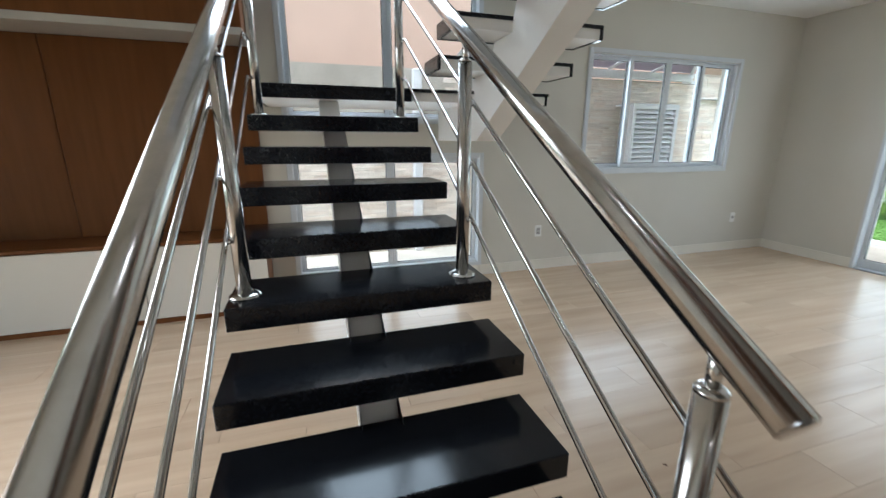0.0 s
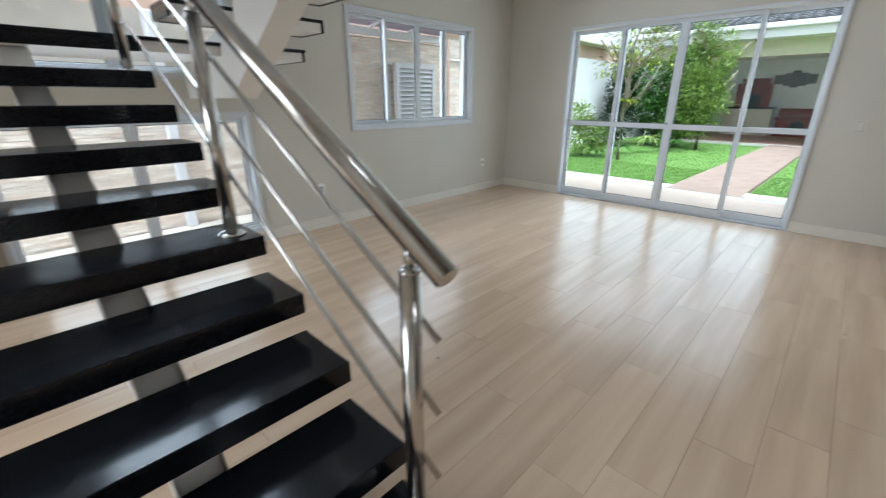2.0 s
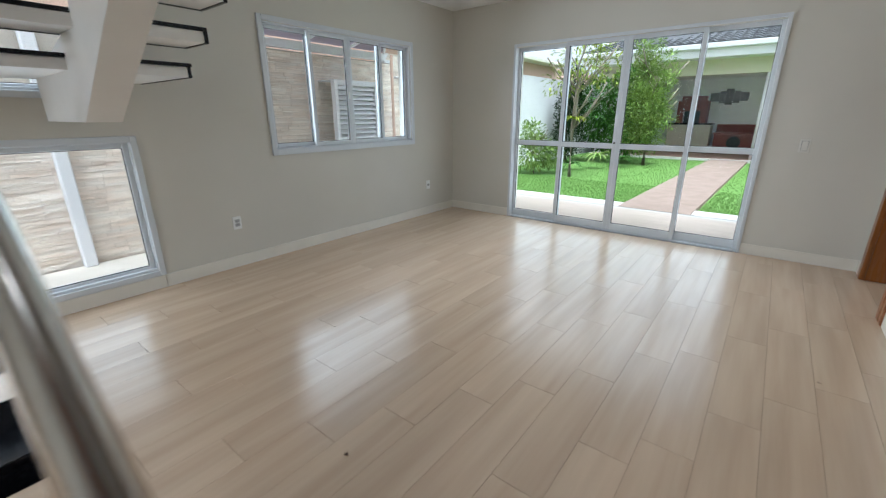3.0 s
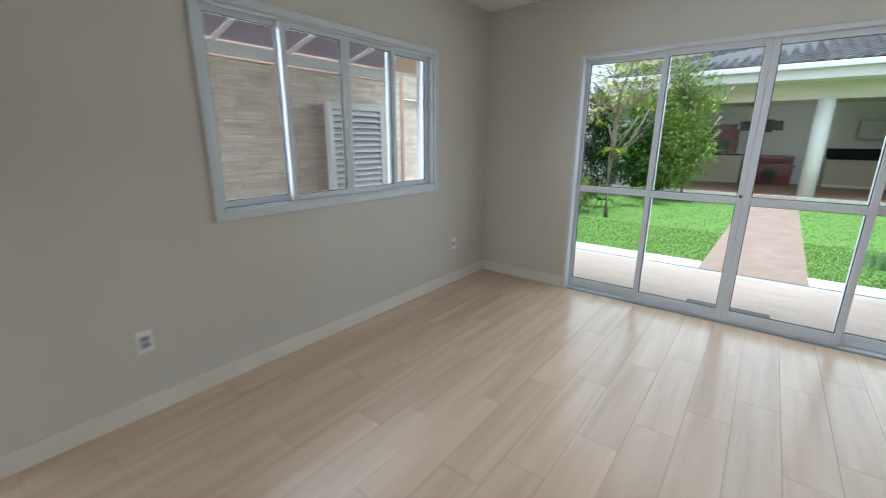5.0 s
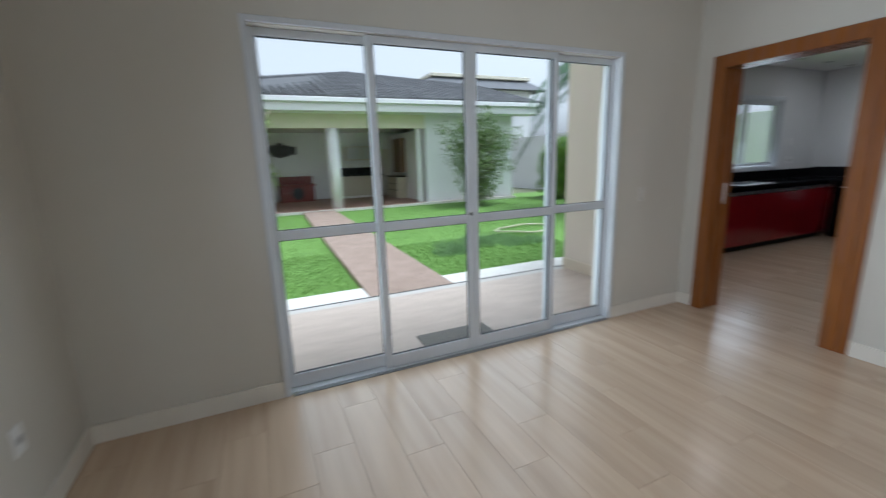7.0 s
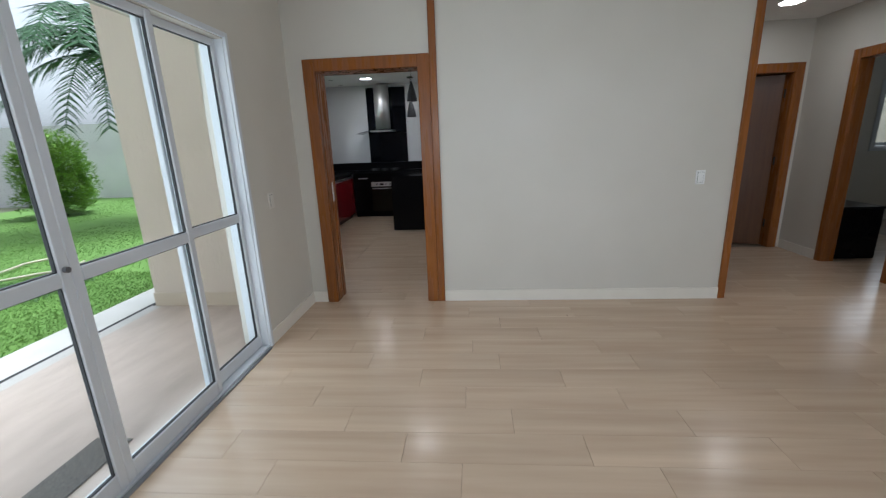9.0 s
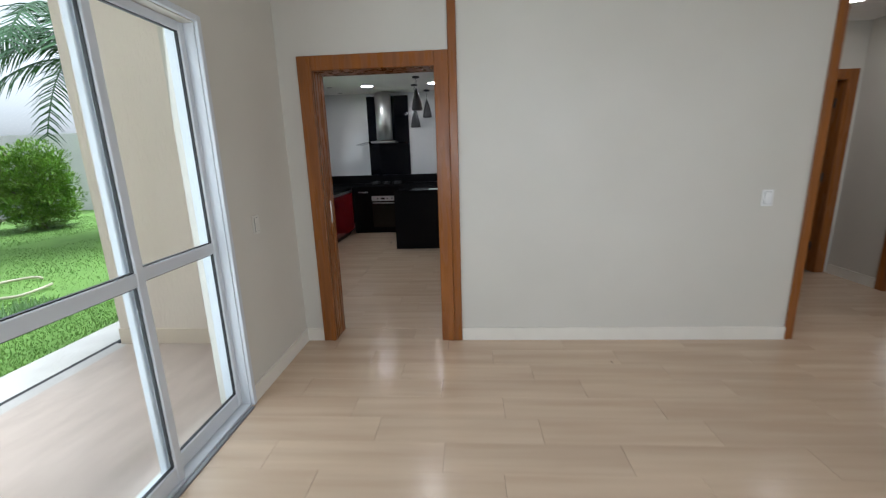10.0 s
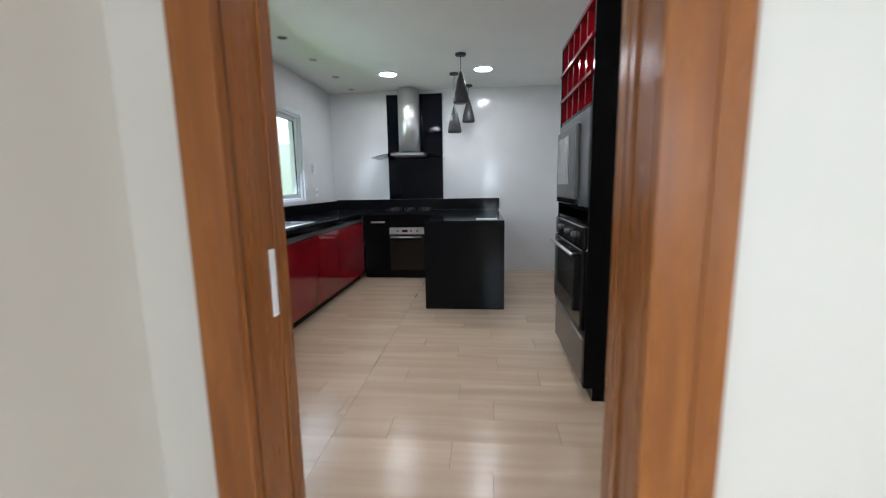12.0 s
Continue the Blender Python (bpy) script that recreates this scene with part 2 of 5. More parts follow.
wall("wall_southeast", "x", X1, X1 + 0.15, SOUTH, -5.70, -0.1, 5.4, label="plain painted wall beside the hall")
bm = box(-0.02, X1 + 0.15, -3.82, 0.0, ZC, ZC + 0.25)
box(3.35, X1 + 0.15, -5.98, -3.82, ZC, ZC + 0.25, bm=bm)
box(-0.02, X1 + 0.15, SOUTH, -5.98, ZC, ZC + 0.25, bm=bm)
solid("ceiling_living_room", bm, WHITE, "white plaster ceiling with an opening over the stairs", "ceiling", "structure")
solid("ceiling_stairwell", box(-0.2, X1 + 0.15, SOUTH, -3.0, 5.4, 5.55), WHITE, "white plaster ceiling high over the stairwell", "ceiling", "structure")
wall("wall_upper_north", "y", -3.2, -3.0, 0.0, X1, ZC + 0.25, 5.4, label="plain painted upper wall beside the stairwell")
wall("wall_upper_east", "x", X1, X1 + 0.15, -5.70, -3.0, ZC + 0.25, 5.4, label="plain painted upper wall beside the stairwell")

# kitchen shell
wall("wall_kitchen_north", "y", 1.50, 1.65, XK, 10.2, -0.3, 3.2, [(7.2, 8.87, 1.15, 2.2)],
     material=mat("glossy_white_wall_tile", (0.74, 0.74, 0.74), (0.70, 0.70, 0.70), 0.13, scale=1.5),
     label="glossy white tiled kitchen wall with a window")
TILEW = bpy.data.materials["glossy_white_wall_tile"]
wall("wall_kitchen_east", "x", 10.0, 10.2, -2.1, 1.50, -0.1, 3.2, material=TILEW, label="glossy white tiled kitchen wall behind the cooker")
wall("wall_kitchen_south", "y", -2.1, -1.95, XK, 10.0, -0.1, 3.2, material=TILEW, label="glossy white tiled kitchen wall")
EXT = mat("cream_textured_render", (0.74, 0.66, 0.575), (0.69, 0.61, 0.525), 0.85, scale=3, bump=0.5, bscale=45, stretch=(1, 1, 0.35))
wall("wall_kitchen_west", "x", X1, XK, 0.2, 1.65, -0.3, 3.2, material=EXT, label="cream rough-rendered wall beside the patio")
solid("ceiling_kitchen", box(XK, 10.0, -1.95, 1.50, 2.70, 2.85), WHITE, "white plaster kitchen ceiling", "ceiling", "structure")
# hall and the room behind it
wall("wall_hall_east", "x", 6.39, 6.54, -5.55, -2.1, -0.1, 3.2, [(-5.42, -4.54, -0.02, 2.15)], label="warm grey hall wall with a doorway")
wall("wall_hall_south", "y", -5.67, -5.55, X1, 10.8, -0.1, 3.2, [(4.96, 5.71, -0.02, 2.17)], label="warm grey hall wall with a wide doorway")
wall("wall_far_room_east", "x", 8.0, 8.2, SOUTH, -5.67, -0.1, 3.2, [(-8.85, -7.87, 1.15, 2.10)], label="plain painted wall of the far room")
wall("wall_store_east", "x", 7.8, 7.95, -5.55, -2.1, -0.1, 3.2, label="plain painted wall behind the hall door")
solid("ceiling_hall", box(X1 + 0.15, 7.8, -5.55, -2.1, 2.70, 2.85), WHITE, "white plaster hall ceiling", "ceiling", "structure")
solid("ceiling_far_room", box(X1 + 0.15, 8.0, SOUTH, -5.67, 2.70, 2.85), WHITE, "white plaster ceiling of the far room", "ceiling", "structure")
floor = solid("floor", box(-0.1, 10.2, SOUTH, 0.0, -0.12, -0.006), GROUT, "beige wood-look porcelain plank floor", "floor", "structure")
floor_k = solid("floor_kitchen", box(X1, 10.0, 0.0, 1.50, -0.12, -0.006), GROUT, "beige wood-look porcelain plank kitchen floor", "floor", "structure")

# skirting boards
bm = bmesh.new()
for a, b in ((-3.995, 0.0), (-4.03, -4.0), (-5.94, -5.80)):
    box(0.0, 0.014, a, b, 0, 0.105, bm=bm)
box(0.014, GD[0] - 0.002, -0.014, 0.0, 0, 0.105, bm=bm)
box(GD[1] + 0.002, X1, -0.014, 0.0, 0, 0.105, bm=bm)
box(X1 - 0.014, X1, -3.80, -1.302, 0, 0.105, bm=bm)
box(X1 - 0.014, X1, -0.149, -0.014, 0, 0.105, bm=bm)
box(X1 - 0.014, X1, SOUTH, -5.55, 0, 0.105, bm=bm)
box(5.79, 6.37, -5.55, -5.536, 0, 0.105, bm=bm)
box(0.0, 0.014, -5.80, -4.03, 0, 0.105, bm=bm)
solid("baseboard", bm, SKIRT, "off-white porcelain skirting along the walls", "baseboard", "structure")


# ---------------------------------------------------------------- windows and doors
def sash(parent, name, axis, a0, a1, z0, z1, at, stile=0.05, rail=0.05, bottom=None, cross=None, depth=0.035, pane_z=0.0):
    """A sliding sash with its own glass; axis is the wall's normal; at is its middle plane."""
    bottom = bottom or rail
    lo, hi = at - depth / 2, at + depth / 2

    def bx(p, q, r, s, grow=0.0, bm=None, bev=0.004):
        return box(*((lo - grow, hi + grow, p, q) if axis == "x" else (p, q, lo - grow, hi + grow)), r, s, bev, bm)

    bm = bx(a0, a0 + stile, z0, z1)
    bx(a1 - stile, a1, z0, z1, bm=bm)
    bx(a0 + stile, a1 - stile, z0, z0 + bottom, -0.001, bm)
    bx(a0 + stile, a1 - stile, z1 - rail, z1, -0.001, bm)
    if cross:
        bx(a0 + stile, a1 - stile, cross - 0.03, cross + 0.03, -0.001, bm)
    s = part(name, bm, ALU, parent)
    spans = [(z0 + bottom, cross - 0.03), (cross + 0.03, z1 - rail)] if cross else [(z0 + bottom, z1 - rail)]
    for r, t in spans:
        g = part("pane", box(*((at - 0.003, at + 0.003, a0 + stile, a1 - stile) if axis == "x" else (a0 + stile, a1 - stile, at - 0.003, at + 0.003)), r, t),
                 GLASS, s, "clear glass pane")
        g.visible_shadow = False
        e = 0.0045
        bm = bmesh.new()
        for p, q, u, v in ((a0 + stile, a0 + stile + e, r, t), (a1 - stile - e, a1 - stile, r, t), (a0 + stile + e, a1 - stile - e, r, r + e),
                           (a0 + stile + e, a1 - stile - e, t - e, t)):
            box(*((at - 0.008, at + 0.008, p, q) if axis == "x" else (p, q, at - 0.008, at + 0.008)), u, v, bm=bm)
        part("gasket", bm, RUBBER, s, "black rubber gasket")
    return s


def frame_of(parent, axis, face, back, a0, a1, z0, z1, trim, sill=None, name="frame", out=0.02, lin=0.03):
    """Trim on the inner face of the wall and the lining of the opening."""
    sgn = 1 if face > back else -1
    bm = bmesh.new()
    sill = trim if sill is None else sill

    def bx(lo, hi, p, q, r, s, bev=0.003):
        lo, hi = min(lo, hi), max(lo, hi)
        box(*((lo, hi, p, q) if axis == "x" else (p, q, lo, hi)), r, s, bev, bm)

    f0, f1 = face - sgn * 0.001, face + sgn * out
    bx(f0, f1, a0, a0 + trim, z0, z1)
    bx(f0, f1, a1 - trim, a1, z0, z1)
    bx(f0, f1, a0 + trim, a1 - trim, z1 - trim, z1)
    if sill:
        bx(f0, f1, a0 + trim, a1 - trim, z0, z0 + sill)
    i = trim - 0.005
    bx(back, f0, a0 + i, a0 + i + lin, z0 + (i if sill else 0), z1 - i)
    bx(back, f0, a1 - i - lin, a1 - i, z0 + (i if sill else 0), z1 - i)
    bx(back, f0, a0 + i + lin, a1 - i - lin, z1 - i - lin, z1 - i)
    bx(back, f0, a0 + i + lin, a1 - i - lin, z0 + (i if sill else -0.02), z0 + (i + 0.025 if sill else 0.012))
    return part(name, bm, ALU, parent)


# living room window: four sliding sashes
win = thing("window_1", "white aluminium four-pane sliding window in the living room", "window", (0, -1.88, 1.01), kind="structure")
frame_of(win, "x", 0.0, -0.15, *WIN, 0.045, sill=0.055, name="window_frame", lin=0.02)
ya, yb = WIN[0] + 0.062, WIN[1] - 0.062
q4 = (yb - ya) / 4
for k, plane in enumerate((-0.068, -0.024, -0.024, -0.068)):
    lo, hi = ya + k * q4, ya + (k + 1) * q4
    sash(win, "sash", "x", lo - (0.02 if k in (1, 3) else 0), hi + (0.02 if k in (0, 2) else 0), WIN[2] + 0.066, WIN[3] - 0.062, plane, 0.038, 0.032, 0.038)
part("latch", box(-0.0065, 0.004, ya + 2 * q4 - 0.028, ya + 2 * q4 - 0.014, 1.54, 1.61, 0.003), PLASTIC, win, "small grey latch")

# garden door: four tall sashes with a cross rail
gd = thing("door_1", "white aluminium four-panel glazed sliding door to the garden, closed", "sliding door", (2.34, 0, 0), kind="structure")
frame_of(gd, "y", 0.0, 0.16, *GD, 0.032, sill=0, name="door_frame", lin=0.008)
xs = [GD[0] + 0.024, 1.675, 2.355, 3.068, GD[1] - 0.024]
for k, plane in enumerate((0.075, 0.030, 0.030, 0.075)):
    lo, hi = xs[k], xs[k + 1]
    sash(gd, "sash", "y", lo - (0.025 if k in (1, 3) else 0), hi + (0.025 if k in (0, 2) else 0), 0.014, GD[3] - 0.036, plane, 0.045, 0.045, 0.088, 1.014)
part("track", box(GD[0] + 0.05, GD[1] - 0.05, -0.03, -0.004, -0.004, 0.008, 0.002), mat("grey_aluminium_track", (0.30, 0.31, 0.32), None, 0.4, 0.8), gd, "grey floor track")
part("lock", rod((2.332, 0.014, 1.05), (2.332, -0.004, 1.05), 0.012), DARKPL, gd, "small dark round lock")

# stair windows
for name, box4, label in (("window_2", SW1, "low white aluminium window under the stair landing"),
                          ("window_3", SW2, "tall white aluminium window above the stair landing")):
    w = thing(name, label, "window", (0, -4.9, box4[2]), kind="structure")
    frame_of(w, "x", 0.0, -0.15, *box4, 0.045, name="window_frame", lin=0.012)
    mid = -4.885
    sash(w, "sash", "x", box4[0] + 0.05, mid, box4[2] + 0.05, box4[3] - 0.05, -0.05, 0.038, 0.036)
    sash(w, "sash", "x", mid, box4[1] - 0.05, box4[2] + 0.05, box4[3] - 0.05, -0.05, 0.038, 0.036)

# kitchen window and the far room's window
kw = thing("window_4", "white aluminium kitchen window over the sink counter", "window", (8.0, 1.50, 1.15), kind="structure")
frame_of(kw, "y", 1.50, 1.64, 7.15, 8.92, 1.10, 2.25, 0.055, name="window_frame")
sash(kw, "sash", "y", 7.23, 8.05, 1.18, 2.17, 1.58, 0.045, 0.045)
sash(kw, "sash", "y", 8.02, 8.84, 1.18, 2.17, 1.55, 0.045, 0.045)
fw = thing("window_5", "white aluminium window of the far room", "window", (8.0, -8.36, 1.1), kind="structure")
frame_of(fw, "x", 8.0, 8.15, -8.90, -7.82, 1.10, 2.15, 0.055, name="window_frame")
sash(fw, "sash", "x", -8.36, -7.90, 1.18, 2.07, 8.06, 0.045, 0.045)
sash(fw, "sash", "x", -8.82, -8.34, 1.18, 2.07, 8.10, 0.045, 0.045)


# unseen glazed door, added as an opening for the south fill
sd = thing("door_5", "unseen white aluminium glazed sliding door added behind the stairs", "sliding door", (2.4, SOUTH, 0), kind="structure")
frame_of(sd, "y", SOUTH, SOUTH - 0.15, 1.2, 3.6, 0.0, 2.25, 0.055, sill=0, name="door_frame")
sash(sd, "sash", "y", 1.28, 2.42, 0.014, 2.165, SOUTH - 0.06, 0.055, 0.055, 0.105, 1.01)
sash(sd, "sash", "y", 2.38, 3.52, 0.014, 2.165, SOUTH - 0.10, 0.055, 0.055, 0.105, 1.01)

# wooden door casings
def casing(name, axis, face, thick, a0, a1, top, w, label, deep):
    """Jambs, head and architrave round a clear opening a0..a1."""
    d = thing(name, label, "doorway", ((face, (a0 + a1) / 2, 0) if axis == "x" else ((a0 + a1) / 2, face, 0)), kind="structure")

    def bx(lo, hi, p, q, r, s):
        lo, hi = min(lo, hi), max(lo, hi)
        return box(*((lo, hi, p, q) if axis == "x" else (p, q, lo, hi)), r, s, 0.003)

    f = face - thick
    part("architrave", bx(f, face, a0 - w, a0, 0, top + w), WOOD, d)
    part("architrave", bx(f, face, a1, a1 + w, 0, top + w), WOOD, d)
    part("head", bx(f, face, a0, a1, top, top + w), WOOD, d)
    part("jamb", bx(face + thick * 0, face + deep, a0 - 0.018, a0, 0, top), WOOD, d)
    part("jamb", bx(face, face + deep, a1, a1 + 0.018, 0, top), WOOD, d)
    part("head_lining", bx(face, face + deep, a0 - 0.018, a1 + 0.018, top, top + 0.018), WOOD, d)
    return d


kdoor = casing("door_2", "x", X1, 0.022, KD[0], KD[1], KD[3], 0.10, "varnished brown wooden casing of the kitchen doorway, pocket door slid away", 0.22)
part("stop", box(XK - 0.06, XK + 0.002, KD[1] - 0.005, KD[1], 0, KD[3], 0.002), WOOD, kdoor)
part("stop", box(X1 + 0.012, X1 + 0.016, KD[1] - 0.004, KD[1], 0, KD[3]), DARKWOOD, kdoor)
part("stop", box(XK - 0.06, XK + 0.002, KD[0], KD[0] + 0.005, 0, KD[3], 0.002), WOOD, kdoor)
part("door_edge", box(X1 + 0.11, X1 + 0.15, KD[0], KD[0] + 0.006, 0.004, KD[3], 0.002), WOOD, kdoor, "edge of the sliding door leaf")
part("strike_plate", box(XK - 0.092, XK - 0.066, KD[1] - 0.004, KD[1] - 0.0005, 0.97, 1.15, 0.001), PLASTIC, kdoor, "pale strike plate")
strip = solid("wall_strip", box(X1 - 0.022, X1, -1.299, -1.2375, 0, ZC, 0.004), WOOD, "full-height varnished wooden strip beside the kitchen doorway", "trim", "structure")
solid("wall_end_trim", box(X1 - 0.012, XK + 0.012, -3.865, -3.80, 0, ZC, 0.004), WOOD, "full-height varnished wooden trim on the wall's end", "trim", "structure")
hd = casing("door_3", "x", 6.39, 0.02, -5.40, -4.56, 2.13, 0.105, "brown wooden hall door standing ajar in its casing", 0.15)
leaf = box(0.0, 0.84, -0.02, 0.02, 0.008, 2.12, 0.003)
bmesh.ops.rotate(leaf, verts=leaf.verts, cent=(0, 0, 0), matrix=Matrix.Rotation(radians(74), 3, "Z"))
bmesh.ops.translate(leaf, verts=leaf.verts, vec=(6.515, -5.385, 0))
dl = part("door_leaf", leaf, DARKWOOD, hd, "dark veneered door leaf")
for z in (0.3, 1.1, 1.9):
    part("hinge", rod((6.478, -5.390, z - 0.05), (6.478, -5.390, z + 0.05), 0.009), RUBBER, dl)
casing("door_4", "y", -5.55, -0.022, 4.98, 5.69, 2.15, 0.095, "brown wooden casing of an open doorway off the hall", -0.12)

# ---------------------------------------------------------------- stairs
GO, RISE = 0.2795, 0.1640
YL, YR = -5.885, -4.945
stair = thing("staircase", "open staircase with black granite treads on cream beams", "staircase", (1.9, -5.0, 0))


def hollow_tread(x0, x1, y0, y1, top, parent, sides="xyY"):
    """A thin granite slab with aprons 80 mm deep on some sides; the rest of its underside is boarded in."""
    bm = box(x0, x1, y0, y1, top - 0.02, top, 0.002)
    if "x" in sides:
        box(x0, x0 + 0.02, y0, y1, top - 0.082, top - 0.02, 0.002, bm)
    if "y" in sides:
        box(x0 + (0.02 if "x" in sides else 0), x1, y0, y0 + 0.02, top - 0.082, top - 0.02, 0.002, bm)
    if "Y" in sides:
        box(x0 + (0.02 if "x" in sides else 0), x1, y1 - 0.02, y1, top - 0.082, top - 0.02, 0.002, bm)
    t = part("tread", bm, GRANITE, parent)
    part("soffit_board", box(x0 + 0.021, x1 - 0.006, y0 + 0.021, y1 - 0.021, top - 0.078, top - 0.0215), CREAM, t, "cream painted underside")
    return t


for k in range(9):
    xf, z = 3.466 - GO * k, 0.157 + RISE * k
    part("tread", box(xf - 0.30, xf, YL, YR, z - 0.082, z, 0.003), GRANITE, stair)
ZL = 1.670
# landing over both flights
bm = box(0.022, 0.905, YL, -3.866, ZL - 0.02, ZL, 0.002)
box(0.885, 0.905, YL, -4.905, ZL - 0.082, ZL - 0.02, 0.002, bm)
box(0.022, 0.885, YL, YL + 0.02, ZL - 0.082, ZL - 0.02, 0.002, bm)
box(0.022, 0.885, -3.886, -3.866, ZL - 0.082, ZL - 0.02, 0.002, bm)
land = part("landing", bm, GRANITE, stair)
part("soffit_board", box(0.022, 0.884, YL + 0.022, -3.888, ZL - 0.078, ZL - 0.0215), CREAM, land, "cream painted underside")
for k in range(1, 9):
    xb = 0.903 + GO * k
    hollow_tread(xb - 0.30, xb, -4.81, -3.866, ZL + RISE * k, stair)


def beam(points, y, w, name="beam"):
    """A plate-sided beam whose outline lies in the x-z plane."""
    own = bmesh.new()
    a = [own.verts.new((x, y - w / 2, z)) for x, z in points]
    b = [own.verts.new((x, y + w / 2, z)) for x, z in points]
    own.faces.new(a), own.faces.new(b[::-1])
    for k in range(len(points)):
        j = (k + 1) % len(points)
        own.faces.new((a[k], a[j], b[j], b[k]))
    bmesh.ops.triangulate(own, faces=[f for f in own.faces if len(f.verts) > 4])
    return own


low = [(3.40, 0.0), (3.40, 0.075)]
for k in range(9):
    x, z = 3.35 - GO * k, 0.074 + RISE * k
    low += [(x, z), (x - 0.20, z)]
low += [(0.70, ZL - 0.079), (0.56, ZL - 0.079), (0.56, ZL - 0.26), (0.92, ZL - 0.30), (3.12, 0.0)]
part("beam", beam(low, -5.43, 0.125), CREAM, stair, "cream painted steel stringer under the lower flight")
up = [(0.06, ZL - 0.079), (0.06, 1.335), (0.965, 1.335), (3.20, 2.647)]
for k in range(8, 0, -1):
    xb, z = 0.903 + GO * k, ZL + RISE * k - 0.079
    up += [(xb - 0.04, z), (xb - 0.24, z)]
part("beam", beam(up, -4.38, 0.16), CREAM, stair, "cream painted steel stringer under the upper flight")


def railing(name, y, label, drop=0.0):
    rl = thing(name, label, "stair railing", (3.33, y, 0.157), group="stair railings")
    slope = RISE / GO

    def at(x, lift):
        return (x, y, 0.140 + (3.36 - x) * slope + lift - drop)

    rail = part("handrail", rod(at(3.440, 0.901), at(0.99, 0.901), 0.030, seg=32), STEEL, rl, "polished steel handrail tube", True)
    low_end, axis = Vector(at(3.440, 0.901)), (Vector(at(3.440, 0.901)) - Vector(at(0.99, 0.901))).normalized()
    part("end_cap", rod(low_end, low_end + axis * 0.004, 0.0302, 0.026, seg=32), STEEL, rail)
    posts = ((3.325, 0), (2.236, 4), (1.112, 8))
    for x, k in posts:
        z = 0.157 + RISE * k
        top = at(x, 0.901)[2] - 0.090
        p = part("post", rod((x, y, z), (x, y, top), 0.0255, seg=24), STEEL, rl, "", True)
        part("flange", lathe([(0.052, 0), (0.053, 0.005), (0.042, 0.011), (0.028, 0.014)], (x, y, z)), STEEL, p, "", True)
        part("cap", lathe([(0.026, 0), (0.025, 0.006), (0.016, 0.012)], (x, y, top)), STEEL, p, "", True)
        part("pin", rod((x, y, top), (x, y, top + 0.075), 0.012), STEEL, p, "", True)
    side = 0.040
    for lift in (0.667, 0.451, 0.236):
        a, b = Vector(at(3.378, lift)), Vector(at(1.09, lift))
        a.y = b.y = y + (side if y > -5.4 else -side)
        bar = part("bar", rod(a, b, 0.0085, seg=14), STEEL, rl, "", True)
        for x, k in posts:
            p = Vector(at(x, lift))
            q = p.copy()
            q.y = a.y
            part("bracket", rod(p, q, 0.006, seg=10), STEEL, bar, "", True)
    return rl


railing("stair_railing", -5.028, "polished stainless steel stair railing beside the upper flight")
railing("stair_railing", -5.834, "polished stainless steel stair railing facing the wall unit", 0.03)

# ---------------------------------------------------------------- wall unit beside the stairs
unit = thing("wall_unit", "built-in cinnamon wood wall unit with white lower fronts", "wall unit", (0.2, -7.2, 0))
part("plinth", box(0.02, 0.375, -8.7, -5.96, 0.0, 0.035), PANELWOOD, unit)
part("carcass", box(0.004, 0.36, -8.7, -5.96, 0.035, 0.595), PANELWOOD, unit)
for y0, y1 in ((-8.7, -7.75), (-7.746, -6.80), (-6.796, -5.96)):
    part("drawer_front", box(0.361, 0.380, y0 + 0.002, y1 - 0.002, 0.04, 0.590, 0.002), LACQUER, unit, "plain white lacquered front")
part("top_board", box(0.004, 0.392, -8.7, -5.955, 0.597, 0.622, 0.003), PANELWOOD, unit)
for y0, y1 in ((-8.7, -7.26), (-7.256, -5.955)):
    part("back_panel", box(0.004, 0.035, y0, y1, 0.624, 2.02, 0.002), PANELWOOD, unit)
part("upper_cabinet", box(0.004, 0.40, -8.7, -5.955, 2.07, 2.69, 0.003), PANELWOOD, unit)
part("light_strip_profile", box(0.004, 0.402, -8.7, -5.953, 2.022, 2.069, 0.002), mat("pale_grey_profile", (0.55, 0.54, 0.51), None, 0.35), unit, "pale profile under the upper cabinet")


# ---------------------------------------------------------------- switches and sockets
def plate(name, label, axis, sgn, at, category, holes, face=None):
    x, y, z = at
    t = thing(name, label, category, at)

    def bx(u0, u1, w0, w1, d0, d1, bev):
        d0, d1 = sorted((d0 * sgn, d1 * sgn))
        return box(*((x + d0, x + d1, y + u0, y + u1) if axis == "x" else (x + u0, x + u1, y + d0, y + d1)), z + w0, z + w1, bev)

    face = face or PLASTIC
    part("plate", bx(-0.039, 0.039, -0.06, 0.06, 0, 0.008, 0.003), face, t)
    if category == "light switch":
        # dark backing draws the switch's shadow outline in colour
        part("gap", bx(-0.0245, 0.0245, -0.0445, 0.0445, 0.008, 0.0086, 0), DARKPL, t, "dark gap round the rocker, coloured as its shadow line")
        part("rocker", bx(-0.0225, 0.0225, -0.0425, 0.0425, 0.0082, 0.0125, 0.002), face, t)
        holes = ()
    for w in holes:
        part("insert", bx(-0.022, 0.022, w - 0.016, w + 0.016, 0.008, 0.011, 0.002), INSERT, t)
        if category == "socket":
            for u in (-0.009, 0.0, 0.009):
                part("hole", bx(u - 0.0025, u + 0.0025, w - 0.003, w + 0.003, 0.0112, 0.0118, 0), DARKPL, t)
    return t


